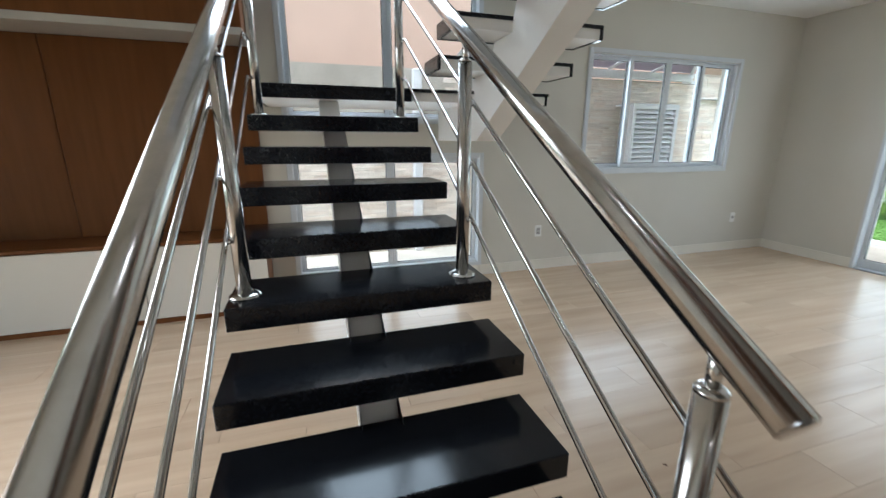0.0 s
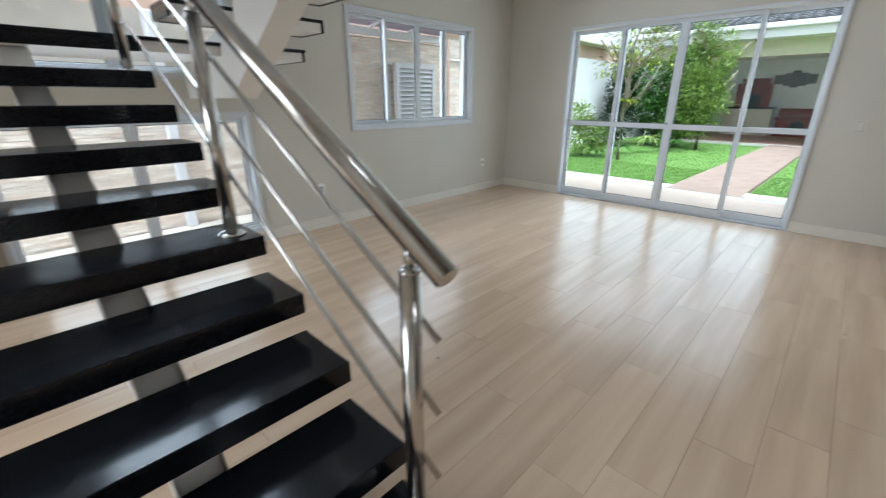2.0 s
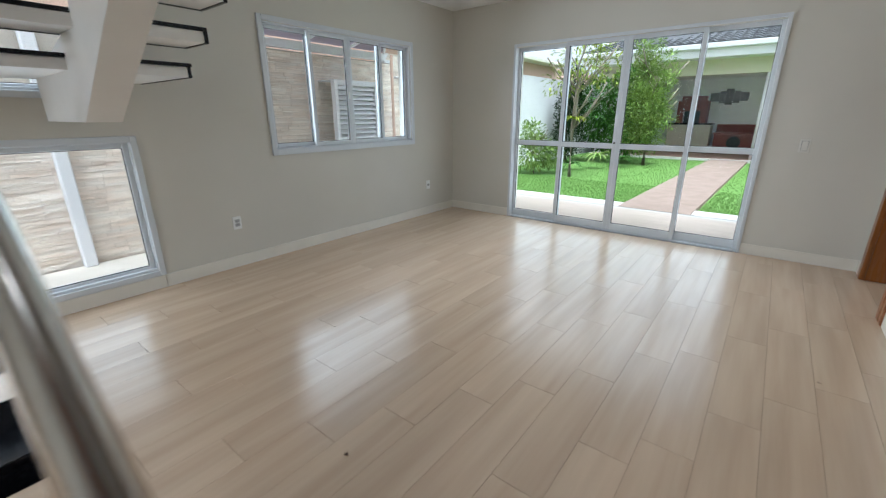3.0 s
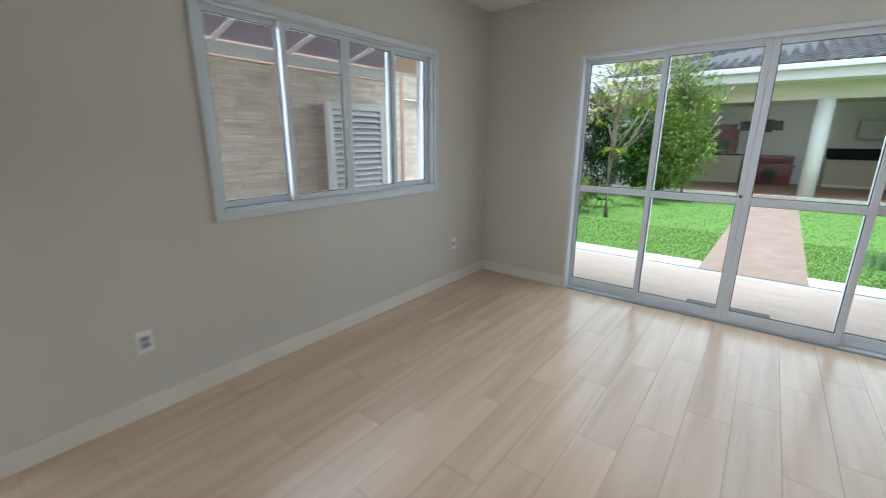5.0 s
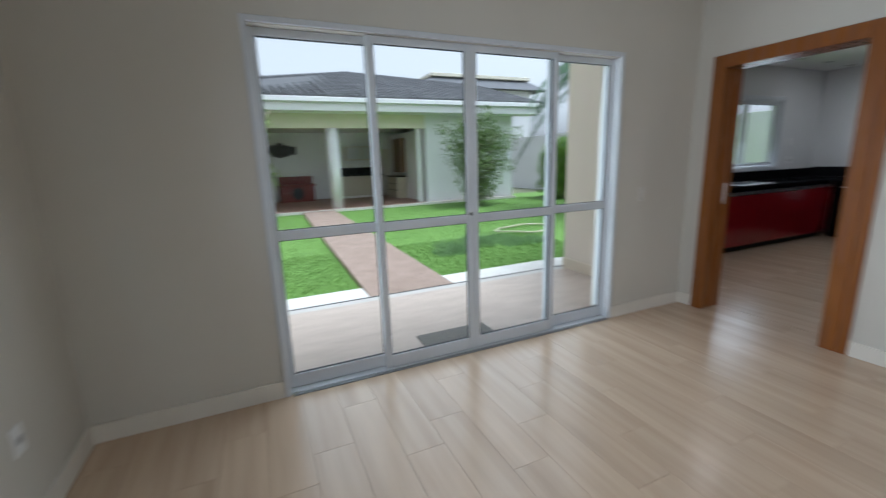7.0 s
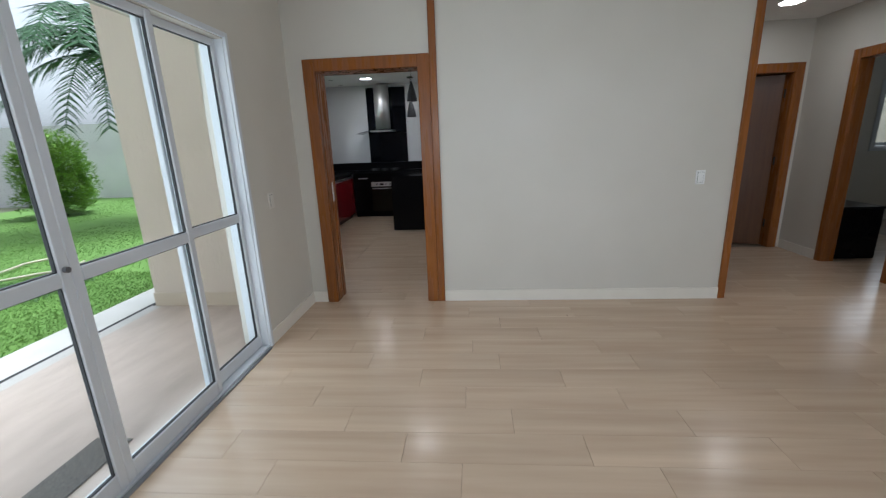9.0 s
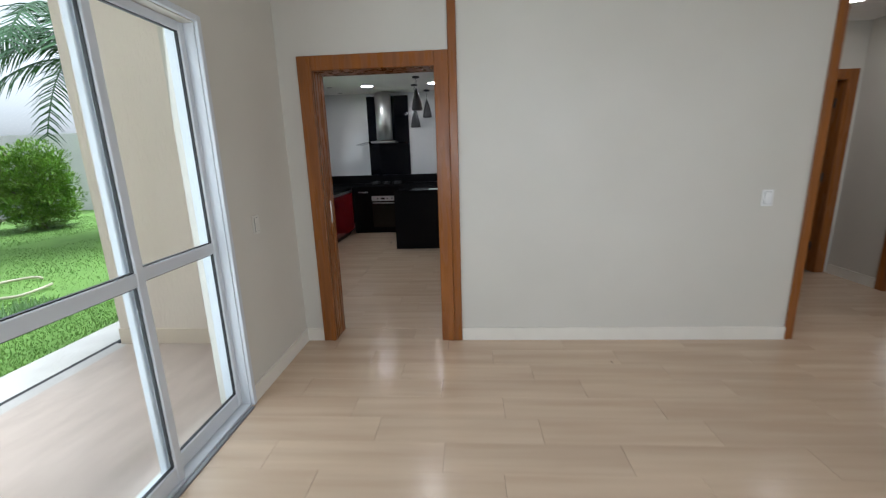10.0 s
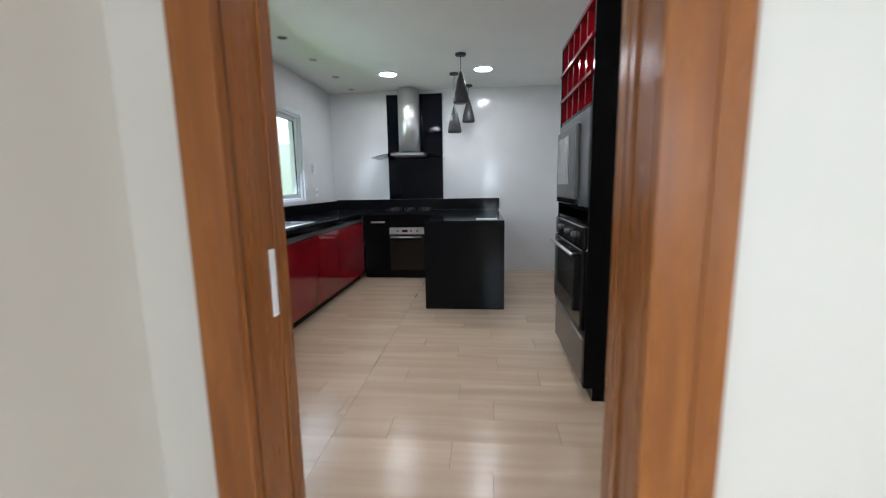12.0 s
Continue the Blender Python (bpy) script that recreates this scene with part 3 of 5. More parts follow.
plate("wall_socket", "white double wall socket low on the window wall", "x", 1, (0.0, -3.342, 0.417), "socket", (0.018, -0.018))
plate("wall_socket", "white wall socket low near the room's corner", "x", 1, (0.0, -0.59, 0.419), "socket", (0.0,))
plate("light_switch", "beige light switch beside the garden door", "y", -1, (4.016, 0.0, 1.086), "light switch", (0.0,), mat("beige_plastic", (0.68, 0.66, 0.60), None, 0.35))
plate("light_switch", "white light switch near the hall opening", "x", -1, (X1, -3.53, 1.108), "light switch", (0.0,))
plate("light_switch", "white light switch on the kitchen tiles", "y", -1, (9.2, 1.50, 1.55), "light switch", (0.0,))
plate("wall_socket", "white wall socket on the kitchen tiles", "y", -1, (9.27, 1.50, 1.245), "socket", (0.0,))


def debris(name, label, at, size, seed):
    """A curled scrap lying on the floor."""
    rg = random.Random(seed)
    own = bmesh.new()
    rim = []
    for k in range(9):
        a = k / 9 * 6.283
        r = size * rg.uniform(0.5, 1.0)
        rim.append(own.verts.new((at[0] + r * math.cos(a), at[1] + 0.6 * r * math.sin(a), at[2] + size * rg.uniform(0.02, 0.35))))
    mid = own.verts.new((at[0], at[1], at[2] + 0.001))
    for k in range(9):
        own.faces.new((rim[k], rim[(k + 1) % 9], mid))
    bmesh.ops.solidify(own, geom=list(own.faces), thickness=0.0008)
    return solid(name, own, DARKWOOD, label, "debris")


debris("dry_leaf", "small curled brown dry leaf on the plank floor", (2.63, -4.235, 0.001), 0.015, 1)
debris("dry_leaf", "tiny brown dry leaf lying on the plank floor", (4.23, -2.37, 0.001), 0.012, 2)

# ---------------------------------------------------------------- kitchen
RED = mat("red_gloss_lacquer", (0.23, 0.006, 0.012), (0.21, 0.005, 0.010), 0.10, scale=2, coat=0.4)
BLACK = mat("black_gloss_laminate", (0.003, 0.003, 0.003), (0.005, 0.0045, 0.005), 0.12, scale=3, spec=0.10)
BGLASS = mat("black_oven_glass", (0.012, 0.011, 0.010), None, 0.05, scale=2)
BACKGLASS = mat("black_glass_panel", (0.003, 0.004, 0.007), None, 0.06, scale=2, spec=0.2)
STONE = mat("dark_granite_worktop", (0.004, 0.004, 0.005), (0.009, 0.009, 0.010), 0.10, scale=120, rvar=0.03, spec=0.13)
IRON = mat("cast_iron", (0.02, 0.02, 0.02), None, 0.6)
SMOKED = mat("silver_grey_plastic", (0.13, 0.13, 0.13), None, 0.35, 0.3)

base = thing("sink_base_cabinet", "red gloss lacquered base cabinets on a dark plinth under the window", "base cabinet", (7.1, 1.25, 0))
part("carcass", box(4.90, 9.40, 0.972, 1.545, 0.10, 0.905), BLACK, base)
part("plinth", box(4.90, 9.40, 1.03, 1.545, 0.0, 0.10), BLACK, base)
edges = [4.90, 5.55, 6.30, 7.05, 7.80, 8.60, 9.385]
for a, b in zip(edges, edges[1:]):
    d = part("door", box(a + 0.002, b - 0.002, 0.950, 0.971, 0.105, 0.815, 0.002), RED, base, "red gloss lacquered door")
part("grip_profile", box(4.90, 9.385, 0.955, 0.972, 0.822, 0.865, 0.003), BRUSHED, base, "long aluminium grip profile")

hob_base = thing("cooker_base_cabinet", "black gloss base cabinet holding a built-in oven", "base cabinet", (9.7, 0.4, 0))
part("carcass", box(9.422, 9.99, -0.155, 0.945, 0.09, 0.905), BLACK, hob_base)
part("plinth", box(9.45, 9.99, -0.155, 0.945, 0.0, 0.09), BLACK, hob_base)
part("door", box(9.40, 9.421, 0.575, 0.945, 0.095, 0.895, 0.002), BLACK, hob_base)
part("handle", box(9.378, 9.392, 0.63, 0.83, 0.80, 0.822, 0.003), BRUSHED, hob_base, "short silver handle")
part("filler", box(9.40, 9.421, -0.155, 0.070, 0.095, 0.895, 0.002), BLACK, hob_base)
part("filler", box(9.40, 9.421, 0.072, 0.573, 0.735, 0.895, 0.002), BLACK, hob_base)
part("filler", box(9.40, 9.421, 0.072, 0.573, 0.095, 0.118, 0.002), BLACK, hob_base)
ov = thing("built_in_oven", "stainless steel and dark glass oven under the hob", "oven", (9.45, 0.32, 0.12))
part("body", box(9.415, 9.4215, 0.076, 0.569, 0.122, 0.732), IRON, ov)
part("control_panel", box(9.385, 9.414, 0.076, 0.569, 0.64, 0.732, 0.003), BRUSHED, ov, "brushed steel control panel")
for y in (0.17, 0.26, 0.45):
    part("knob", rod((9.385, y, 0.686), (9.362, y, 0.686), 0.017, 0.014), DARKPL, ov)
part("display", box(9.383, 9.3855, 0.31, 0.39, 0.668, 0.702), BGLASS, ov)
part("oven_door", box(9.387, 9.414, 0.076, 0.569, 0.122, 0.632, 0.003), mat("bronze_oven_glass", (0.012, 0.010, 0.007), None, 0.08, spec=0.25), ov, "bronze-tinted glass door")
bm = rod((9.352, 0.10, 0.60), (9.352, 0.545, 0.60), 0.011, seg=14)
for y in (0.13, 0.515):
    rod((9.388, y, 0.60), (9.352, y, 0.60), 0.007, bm=bm, seg=10)
part("handle", bm, BRUSHED, ov, "bar handle of bright steel", True)

top = thing("worktop", "dark polished granite worktop with an upstand round the corner", "worktop", (8.0, 1.2, 0.91))
part("slab", box(4.90, 9.38, 0.935, 1.548, 0.907, 0.945, 0.003), STONE, top)
part("slab", box(9.382, 9.995, -0.155, 1.548, 0.907, 0.945, 0.003), STONE, top)
part("upstand", box(4.90, 9.995, 1.528, 1.548, 0.946, 1.095, 0.002), STONE, top)
part("upstand", box(9.977, 9.997, -0.985, 1.526, 0.946, 1.11, 0.002), STONE, top)
sink = thing("sink", "stainless steel sink let into the worktop", "sink", (7.55, 1.24, 0.94))
bm = box(7.15, 7.95, 1.03, 1.45, 0.9455, 0.949, 0.001)
part("rim", bm, BRUSHED, sink)
# flat plate for the bowl, its shade put into the darker steel
part("bowl", box(7.2, 7.9, 1.07, 1.41, 0.949, 0.9495), mat("shaded_bowl_steel", (0.35, 0.35, 0.35), None, 0.2, 1.0), sink)

hob = thing("gas_hob", "black glass gas hob with five burners", "hob", (9.7, 0.32, 0.945))
part("glass", box(9.46, 9.90, -0.02, 0.66, 0.9455, 0.953, 0.002), BGLASS, hob)
for x, y in ((9.58, 0.10), (9.78, 0.10), (9.68, 0.32), (9.58, 0.54), (9.78, 0.54)):
    b = part("burner", lathe([(0.045, 0), (0.045, 0.012), (0.03, 0.02), (0.03, 0.026)], (x, y, 0.953), 18), IRON, hob, "dark burner ring", True)
    bm = box(x - 0.075, x + 0.075, y - 0.005, y + 0.005, 0.985, 0.995)
    box(x - 0.005, x + 0.005, y - 0.075, y + 0.075, 0.985, 0.9949, bm=bm)
    for dx, dy in ((0.07, 0), (-0.07, 0), (0, 0.07), (0, -0.07)):
        box(x + dx - 0.004, x + dx + 0.004, y + dy - 0.004, y + dy + 0.004, 0.953, 0.985, bm=bm)
    part("pan_support", bm, IRON, b)

back = solid("back_panel", box(9.972, 9.996, -0.146, 0.682, 1.112, 2.64, 0.002), BACKGLASS, "tall black glass panel behind the cooker hood", "panel", "structure")
hood = thing("cooker_hood", "stainless steel chimney hood with a curved glass canopy", "cooker hood", (9.75, 0.32, 1.7))
part("chimney", lathe([(0.155, 0), (0.155, 0.87)], (9.80, 0.318, 1.795), 36), mat("bright_chimney_steel", (0.86, 0.85, 0.83), (0.74, 0.73, 0.71), 0.36, 1.0, scale=12, stretch=(30, 30, 0.6), rvar=0.06), hood, "round brushed steel chimney", True)
bm = bmesh.new()
rows = []
for i in range(17):
    y = 0.318 + (i - 8) / 8 * 0.50
    z = 1.775 - 0.075 * ((i - 8) / 8) ** 2
    rows.append([bm.verts.new(v) for v in ((9.50, y, z), (9.97, y, z), (9.97, y, z + 0.008), (9.50, y, z + 0.008))])
for p, q in zip(rows, rows[1:]):
    for k in range(4):
        bm.faces.new((p[k], p[(k + 1) % 4], q[(k + 1) % 4], q[k]))
bm.faces.new(rows[0]), bm.faces.new(rows[-1])
part("canopy", bm, glass_mat("grey_canopy_glass", (0.62, 0.66, 0.66), 2.0), hood, "curved grey glass canopy")
part("motor_box", box(9.58, 9.965, 0.08, 0.556, 1.735, 1.772, 0.006), BRUSHED, hood)

isl = thing("kitchen_island", "black granite island with a waterfall end", "kitchen island", (9.0, -0.58, 0))
part("worktop", box(7.96, 9.974, -0.99, -0.158, 0.910, 0.945, 0.003), STONE, isl)
part("end_panel", box(7.96, 8.00, -0.99, -0.158, 0.0, 0.909, 0.003), STONE, isl)
part("body", box(8.30, 9.39, -0.90, -0.20, 0.0, 0.909), BLACK, isl)
paper = solid("paper_sheet", box(8.05, 8.22, -0.92, -0.70, 0.9455, 0.949), mat("white_paper", (0.8, 0.8, 0.78), None, 0.7), "white folded papers lying on the island", "paper")

for t in (base, hob_base, ov, top, sink, hob, back, hood, isl, paper):
    t.location.y -= 0.025 if t in (isl, paper) else 0.05  # the run stands against the north wall

tower = thing("oven_tower", "tall black cabinet with a red bottle rack, microwave and oven", "tall cabinet", (6.6, -1.66, 0))
FY = -1.39
part("side_panel", box(6.11, 6.135, -1.948, FY, 0.09, 2.30, 0.002), BLACK, tower)
part("side_panel", box(7.045, 7.07, -1.948, FY, 0.09, 2.30, 0.002), BLACK, tower)
part("plinth", box(6.13, 7.05, -1.948, -1.45, 0.0, 0.089), BLACK, tower)
part("back", box(6.135, 7.045, -1.948, -1.93, 0.09, 2.30), BLACK, tower)
part("top_board", box(6.135, 7.045, -1.93, FY, 2.275, 2.30, 0.002), RED, tower)
for z in (1.735, 1.155, 0.42, 1.07):
    part("shelf", box(6.135, 7.045, -1.93, FY - 0.004, z - 0.012, z + 0.012), BLACK, tower)
rack = part("bottle_rack", box(6.136, 7.044, -1.92, -1.90, 1.75, 2.274), RED, tower, "red bottle rack lattice")
for k in range(6):
    x = 6.15 + k * 0.176
    part("upright", box(x - 0.008, x + 0.008, -1.899, FY - 0.006, 1.748, 2.273, 0.001), RED, rack)
for z in (1.90, 2.09):
    part("rack_shelf", box(6.137, 7.043, -1.899, FY + 0.012, z - 0.010, z + 0.010, 0.001), RED, rack)
for z0, z1 in ((0.10, 0.40),):
    part("drawer_front", box(6.138, 7.042, FY - 0.02, FY + 0.002, z0, z1, 0.002), mat("dark_grey_gloss_front", (0.055, 0.05, 0.05), None, 0.15), tower, "dark grey gloss drawer")
part("grip_profile", box(6.138, 7.042, FY - 0.01, FY + 0.012, 0.385, 0.408, 0.003), BRUSHED, tower, "aluminium grip")
mw = thing("microwave_oven", "silver built-in microwave with a trim frame", "microwave", (6.6, -1.6, 1.17))
part("trim_frame", box(6.14, 7.04, FY - 0.015, FY + 0.006, 1.170, 1.722, 0.003), mat("grey_metal_trim", (0.20, 0.20, 0.20), None, 0.3, 0.8), mw)
part("body", box(6.36, 6.99, FY + 0.006, FY + 0.03, 1.21, 1.665, 0.005), SMOKED, mw)
part("window", box(6.55, 6.94, FY + 0.030, FY + 0.033, 1.30, 1.62, 0.003), mat("pale_microwave_window", (0.20, 0.20, 0.195), None, 0.12), mw)
part("keypad", box(6.39, 6.50, FY + 0.030, FY + 0.033, 1.26, 1.63, 0.002), DARKPL, mw)
part("foot_strip", box(6.36, 6.99, FY + 0.006, FY + 0.028, 1.172, 1.208, 0.002), BGLASS, mw)
to = thing("tower_oven", "black glass built-in oven with a steel handle", "oven", (6.6, -1.6, 0.44))
part("oven_door", box(6.15, 7.03, FY - 0.02, FY + 0.024, 0.435, 0.92, 0.004), BGLASS, to)
part("control_panel", box(6.15, 7.03, FY - 0.02, FY + 0.02, 0.93, 1.055, 0.004), BGLASS, to)
for x in (6.35, 6.55, 6.85):
    part("knob", rod((x, FY + 0.02, 0.992), (x, FY + 0.045, 0.992), 0.02, 0.017), DARKPL, to)
bm = rod((6.22, FY + 0.066, 0.885), (6.96, FY + 0.066, 0.885), 0.011, seg=14)
for x in (6.27, 6.91):
    rod((x, FY + 0.022, 0.885), (x, FY + 0.066, 0.885), 0.007, bm=bm, seg=10)
part("handle", bm, BRUSHED, to, "steel bar handle", True)

SHADE = mat("dark_grey_lamp_shade", (0.035, 0.035, 0.038), (0.05, 0.05, 0.052), 0.45, scale=20)
for x, y, z in ((8.40, -0.56, 2.19), (9.16, -0.435, 1.975), (9.82, -0.59, 2.195)):
    pl = thing("pendant_lamp", "dark grey cone-shaped pendant lamp hanging over the island", "pendant lamp", (x, y, 2.70), "pendant lamps over the island")
    part("canopy", lathe([(0.055, -0.022), (0.058, -0.016), (0.058, 0.0)], (x, y, 2.70)), SHADE, pl, "", True)
    part("cord", rod((x, y, z + 0.30), (x, y, 2.68), 0.003, seg=8), RUBBER, pl)
    part("shade", lathe([(0.085, 0.0), (0.088, 0.02), (0.072, 0.12), (0.040, 0.24), (0.020, 0.30), (0.012, 0.33), (0.008, 0.30), (0.03, 0.22), (0.08, 0.01)], (x, y, z)), SHADE, pl, "", True)

LED = glow_mat("led_disc", (1.0, 0.95, 0.88), 24.0)
for x, y, z, what in ((9.05, 0.385, 2.70, "kitchen"), (5.9, 0.36, 2.70, "kitchen"), (5.9, -0.84, 2.70, "kitchen"), (9.0, -0.80, 2.70, "kitchen"), (5.65, -4.75, 2.70, "hall")):
    cl = thing("ceiling_light", "round white LED ceiling light, lit, in the " + what, "ceiling light", (x, y, z), "ceiling lights")
    part("ring", lathe([(0.118, 0.0), (0.120, -0.010), (0.112, -0.016), (0.102, -0.012)], (x, y, z), 32), PLASTIC, cl, "", True)
    part("diffuser", lathe([(0.101, -0.004), (0.101, -0.012), (0.06, -0.0125)], (x, y, z), 32), LED, cl)
for x, y in ((7.67, 1.07), (8.36, 1.06), (9.09, 1.07), (9.78, 1.09)):
    sp = thing("spotlight", "small recessed ceiling spotlight, unlit", "spotlight", (x, y, 2.70), "spotlights over the counter")
    part("ring", lathe([(0.045, 0.0), (0.046, -0.005), (0.036, -0.008), (0.030, -0.004)], (x, y, 2.70), 20), BRUSHED, sp, "", True)
    part("lens", lathe([(0.029, -0.002), (0.028, -0.004)], (x, y, 2.70), 20), DARKPL, sp)

# far room: dark cabinet seen through the hall doorway
vn = thing("low_cabinet", "low black gloss cabinet in the far room", "cabinet", (6.2, -5.95, 0))
part("body", box(5.79, 6.6, -6.19, -5.72, 0.0, 0.575, 0.004), BLACK, vn)
part("top", box(5.78, 6.61, -6.20, -5.715, 0.577, 0.605, 0.003), STONE, vn)

# ---------------------------------------------------------------- outside: ground, patio, alley
LAWN = mat("lawn_soil", (0.15, 0.28, 0.055), (0.12, 0.235, 0.045), 0.9, scale=2.5, bump=0.12, bscale=30)
PATIO = mat("beige_patio_tile", (0.54, 0.45, 0.385), (0.45, 0.37, 0.31), 0.35, scale=2.6, stretch=(1, 3, 1), bump=0.03, bscale=30)
PALESTONE = mat("white_stone_border", (0.72, 0.70, 0.66), (0.62, 0.60, 0.56), 0.6, scale=5, bump=0.1, bscale=60)
PATHM = mat("pink_sandstone_path", (0.34, 0.25, 0.205), (0.27, 0.195, 0.155), 0.8, scale=4, bump=0.3, bscale=70)
ground = solid("ground", box(-400, 400, -400, 400, -0.9, -0.36), mat("far_ground", (0.16, 0.17, 0.10), (0.12, 0.13, 0.08), 0.95, scale=0.3), "plain ground reaching to the horizon", "ground", "structure")
solid("lawn", box(-2.2, 15.6, 2.16, 12.7, -0.36, -0.10), LAWN, "green garden lawn soil", "lawn", "structure")
solid("alley_floor", box(-2.2, -0.2, -12, 2.16, -0.36, -0.28), mat("pale_alley_concrete", (0.60, 0.55, 0.48), (0.50, 0.45, 0.39), 0.85, scale=3, bump=0.3, bscale=40), "grey concrete floor of the side alley", "pavement", "structure")
solid("patio", box(-0.2, X1, 0.2, 1.60, -0.36, -0.030), PATIO, "beige tiled patio in front of the garden door", "patio", "structure")
solid("patio_edge", box(-0.2, X1, 1.603, 1.715, -0.36, -0.031), mat("pale_grey_edge_tile", (0.55, 0.53, 0.50), (0.48, 0.46, 0.43), 0.4, scale=3), "pale grey edge tiles of the patio", "patio", "structure")
solid("patio_groove", box(-0.2, 13.6, 1.715, 1.762, -0.36, -0.0345), RUBBER, "dark drain slot along the patio", "drain", "structure")
bm = box(-0.2, 1.985, 1.762, 2.16, -0.36, -0.040, 0.006)
box(3.02, 13.6, 1.762, 2.16, -0.36, -0.040, 0.006, bm)
solid("stone_border", bm, PALESTONE, "pale stone border between patio and lawn", "border", "structure")
bm = bmesh.new()
vs = [bm.verts.new(v) for v in ((1.99, 1.762, -0.035), (3.015, 1.762, -0.035), (3.25, 12.7, -0.035), (2.25, 12.7, -0.035))]
lo = [bm.verts.new((v.co.x, v.co.y, -0.3)) for v in vs]
bm.faces.new(vs), bm.faces.new(lo[::-1])
for k in range(4):
    bm.faces.new((vs[k], vs[(k + 1) % 4], lo[(k + 1) % 4], lo[k]))
solid("garden_path", bm, PATHM, "pink sandstone garden path across the lawn", "path", "structure")
solid("doormat", box(2.05, 2.69, 0.29, 0.50, -0.030, -0.018, 0.004), mat("grey_coir_mat", (0.22, 0.21, 0.19), (0.15, 0.14, 0.13), 0.95, scale=90, bump=0.6, bscale=250), "grey doormat lying on the patio", "doormat")
solid("wall_foot_tile", box(X1 - 0.012, X1 - 0.001, 0.532, 1.66, -0.03, 0.11, 0.002), mat("cream_skirting_tile", (0.70, 0.61, 0.49), (0.63, 0.55, 0.44), 0.4, scale=4), "beige tile skirting on the patio wall", "trim", "structure")
solid("patio_pilaster", box(X1 - 0.03, X1 - 0.001, 0.2, 0.53, -0.03, 3.2), mat("white_exterior_paint", (0.82, 0.82, 0.85), (0.78, 0.78, 0.81), 0.6, scale=3), "white painted exterior strip beside the patio", "trim", "structure")
WEXT = bpy.data.materials["white_exterior_paint"]

# boundary wall with stone cladding
PEACH = mat("peach_house_paint", (0.66, 0.47, 0.37), (0.60, 0.42, 0.33), 0.8, scale=1.5)
solid("boundary_wall_rise", box(-2.44, -2.25, 0.86, 2.3, 2.301, 2.47), WEXT, "raised end of the boundary wall", "wall", "structure")
bwall = solid("boundary_wall", box(-2.45, -2.25, -12, 2.3, -0.36, 2.30), mat("stained_pale_concrete", (0.58, 0.53, 0.47), (0.38, 0.34, 0.29), 0.9, scale=1.8, bump=0.3, bscale=40, stretch=(1, 1, 0.6)), "stained concrete boundary wall", "wall", "structure")
solid("boundary_wall_garden", box(-2.45, -2.2, 2.3, 21, -0.36, 2.45), mat("white_garden_wall_paint", (0.80, 0.79, 0.80), (0.70, 0.69, 0.70), 0.85, scale=1.0, bump=0.2, bscale=30), "pale painted garden wall", "wall", "structure")
GWALL = bpy.data.materials["white_garden_wall_paint"]
solid("neighbour_eave", box(-3.1, -2.05, 0.7, 9.0, 2.845, 2.92, 0.004), mat("cream_eave_paint", (0.78, 0.74, 0.62), (0.74, 0.70, 0.58), 0.8, scale=2), "cream painted eave of the neighbouring house", "eave", "structure")
solid("neighbour_wall", box(-4.2, -4.0, -14, 9.5, -0.36, 6.5), PEACH, "peach painted wall of the neighbouring house", "wall", "structure")
solid("garden_wall_cap", box(-2.62, -2.44, 0.7, 21, 2.30, 2.84), PEACH, "peach painted upper wall behind the garden wall", "wall", "structure")
solid("garden_wall_right", box(15.6, 15.85, 0.0, 21, -0.36, 2.6), GWALL, "white painted garden wall", "wall", "structure")
solid("garden_wall_house_side", box(10.2, 15.6, 1.4, 1.70, -0.36, 2.6), GWALL, "white painted wall beside the house", "wall", "structure")
CLAD = mat("ledge_stone", (0.93, 0.86, 0.79), (0.76, 0.63, 0.53), 0.85, scale=2.2, bump=0.6, bscale=40, cloud=(0.9, 0.09), per="object", spread=0.07, stretch=(1, 1, 5))
CLADI = mat("ledge_stone_far", (0.93, 0.86, 0.79), (0.76, 0.63, 0.53), 0.85, scale=2.2, bump=0.6, bscale=40, cloud=(0.9, 0.09), per="island", spread=0.09, stretch=(1, 1, 5))
rng = random.Random(4)
far_v, far_f, near = [], [], 0
z, row = -0.30, 0
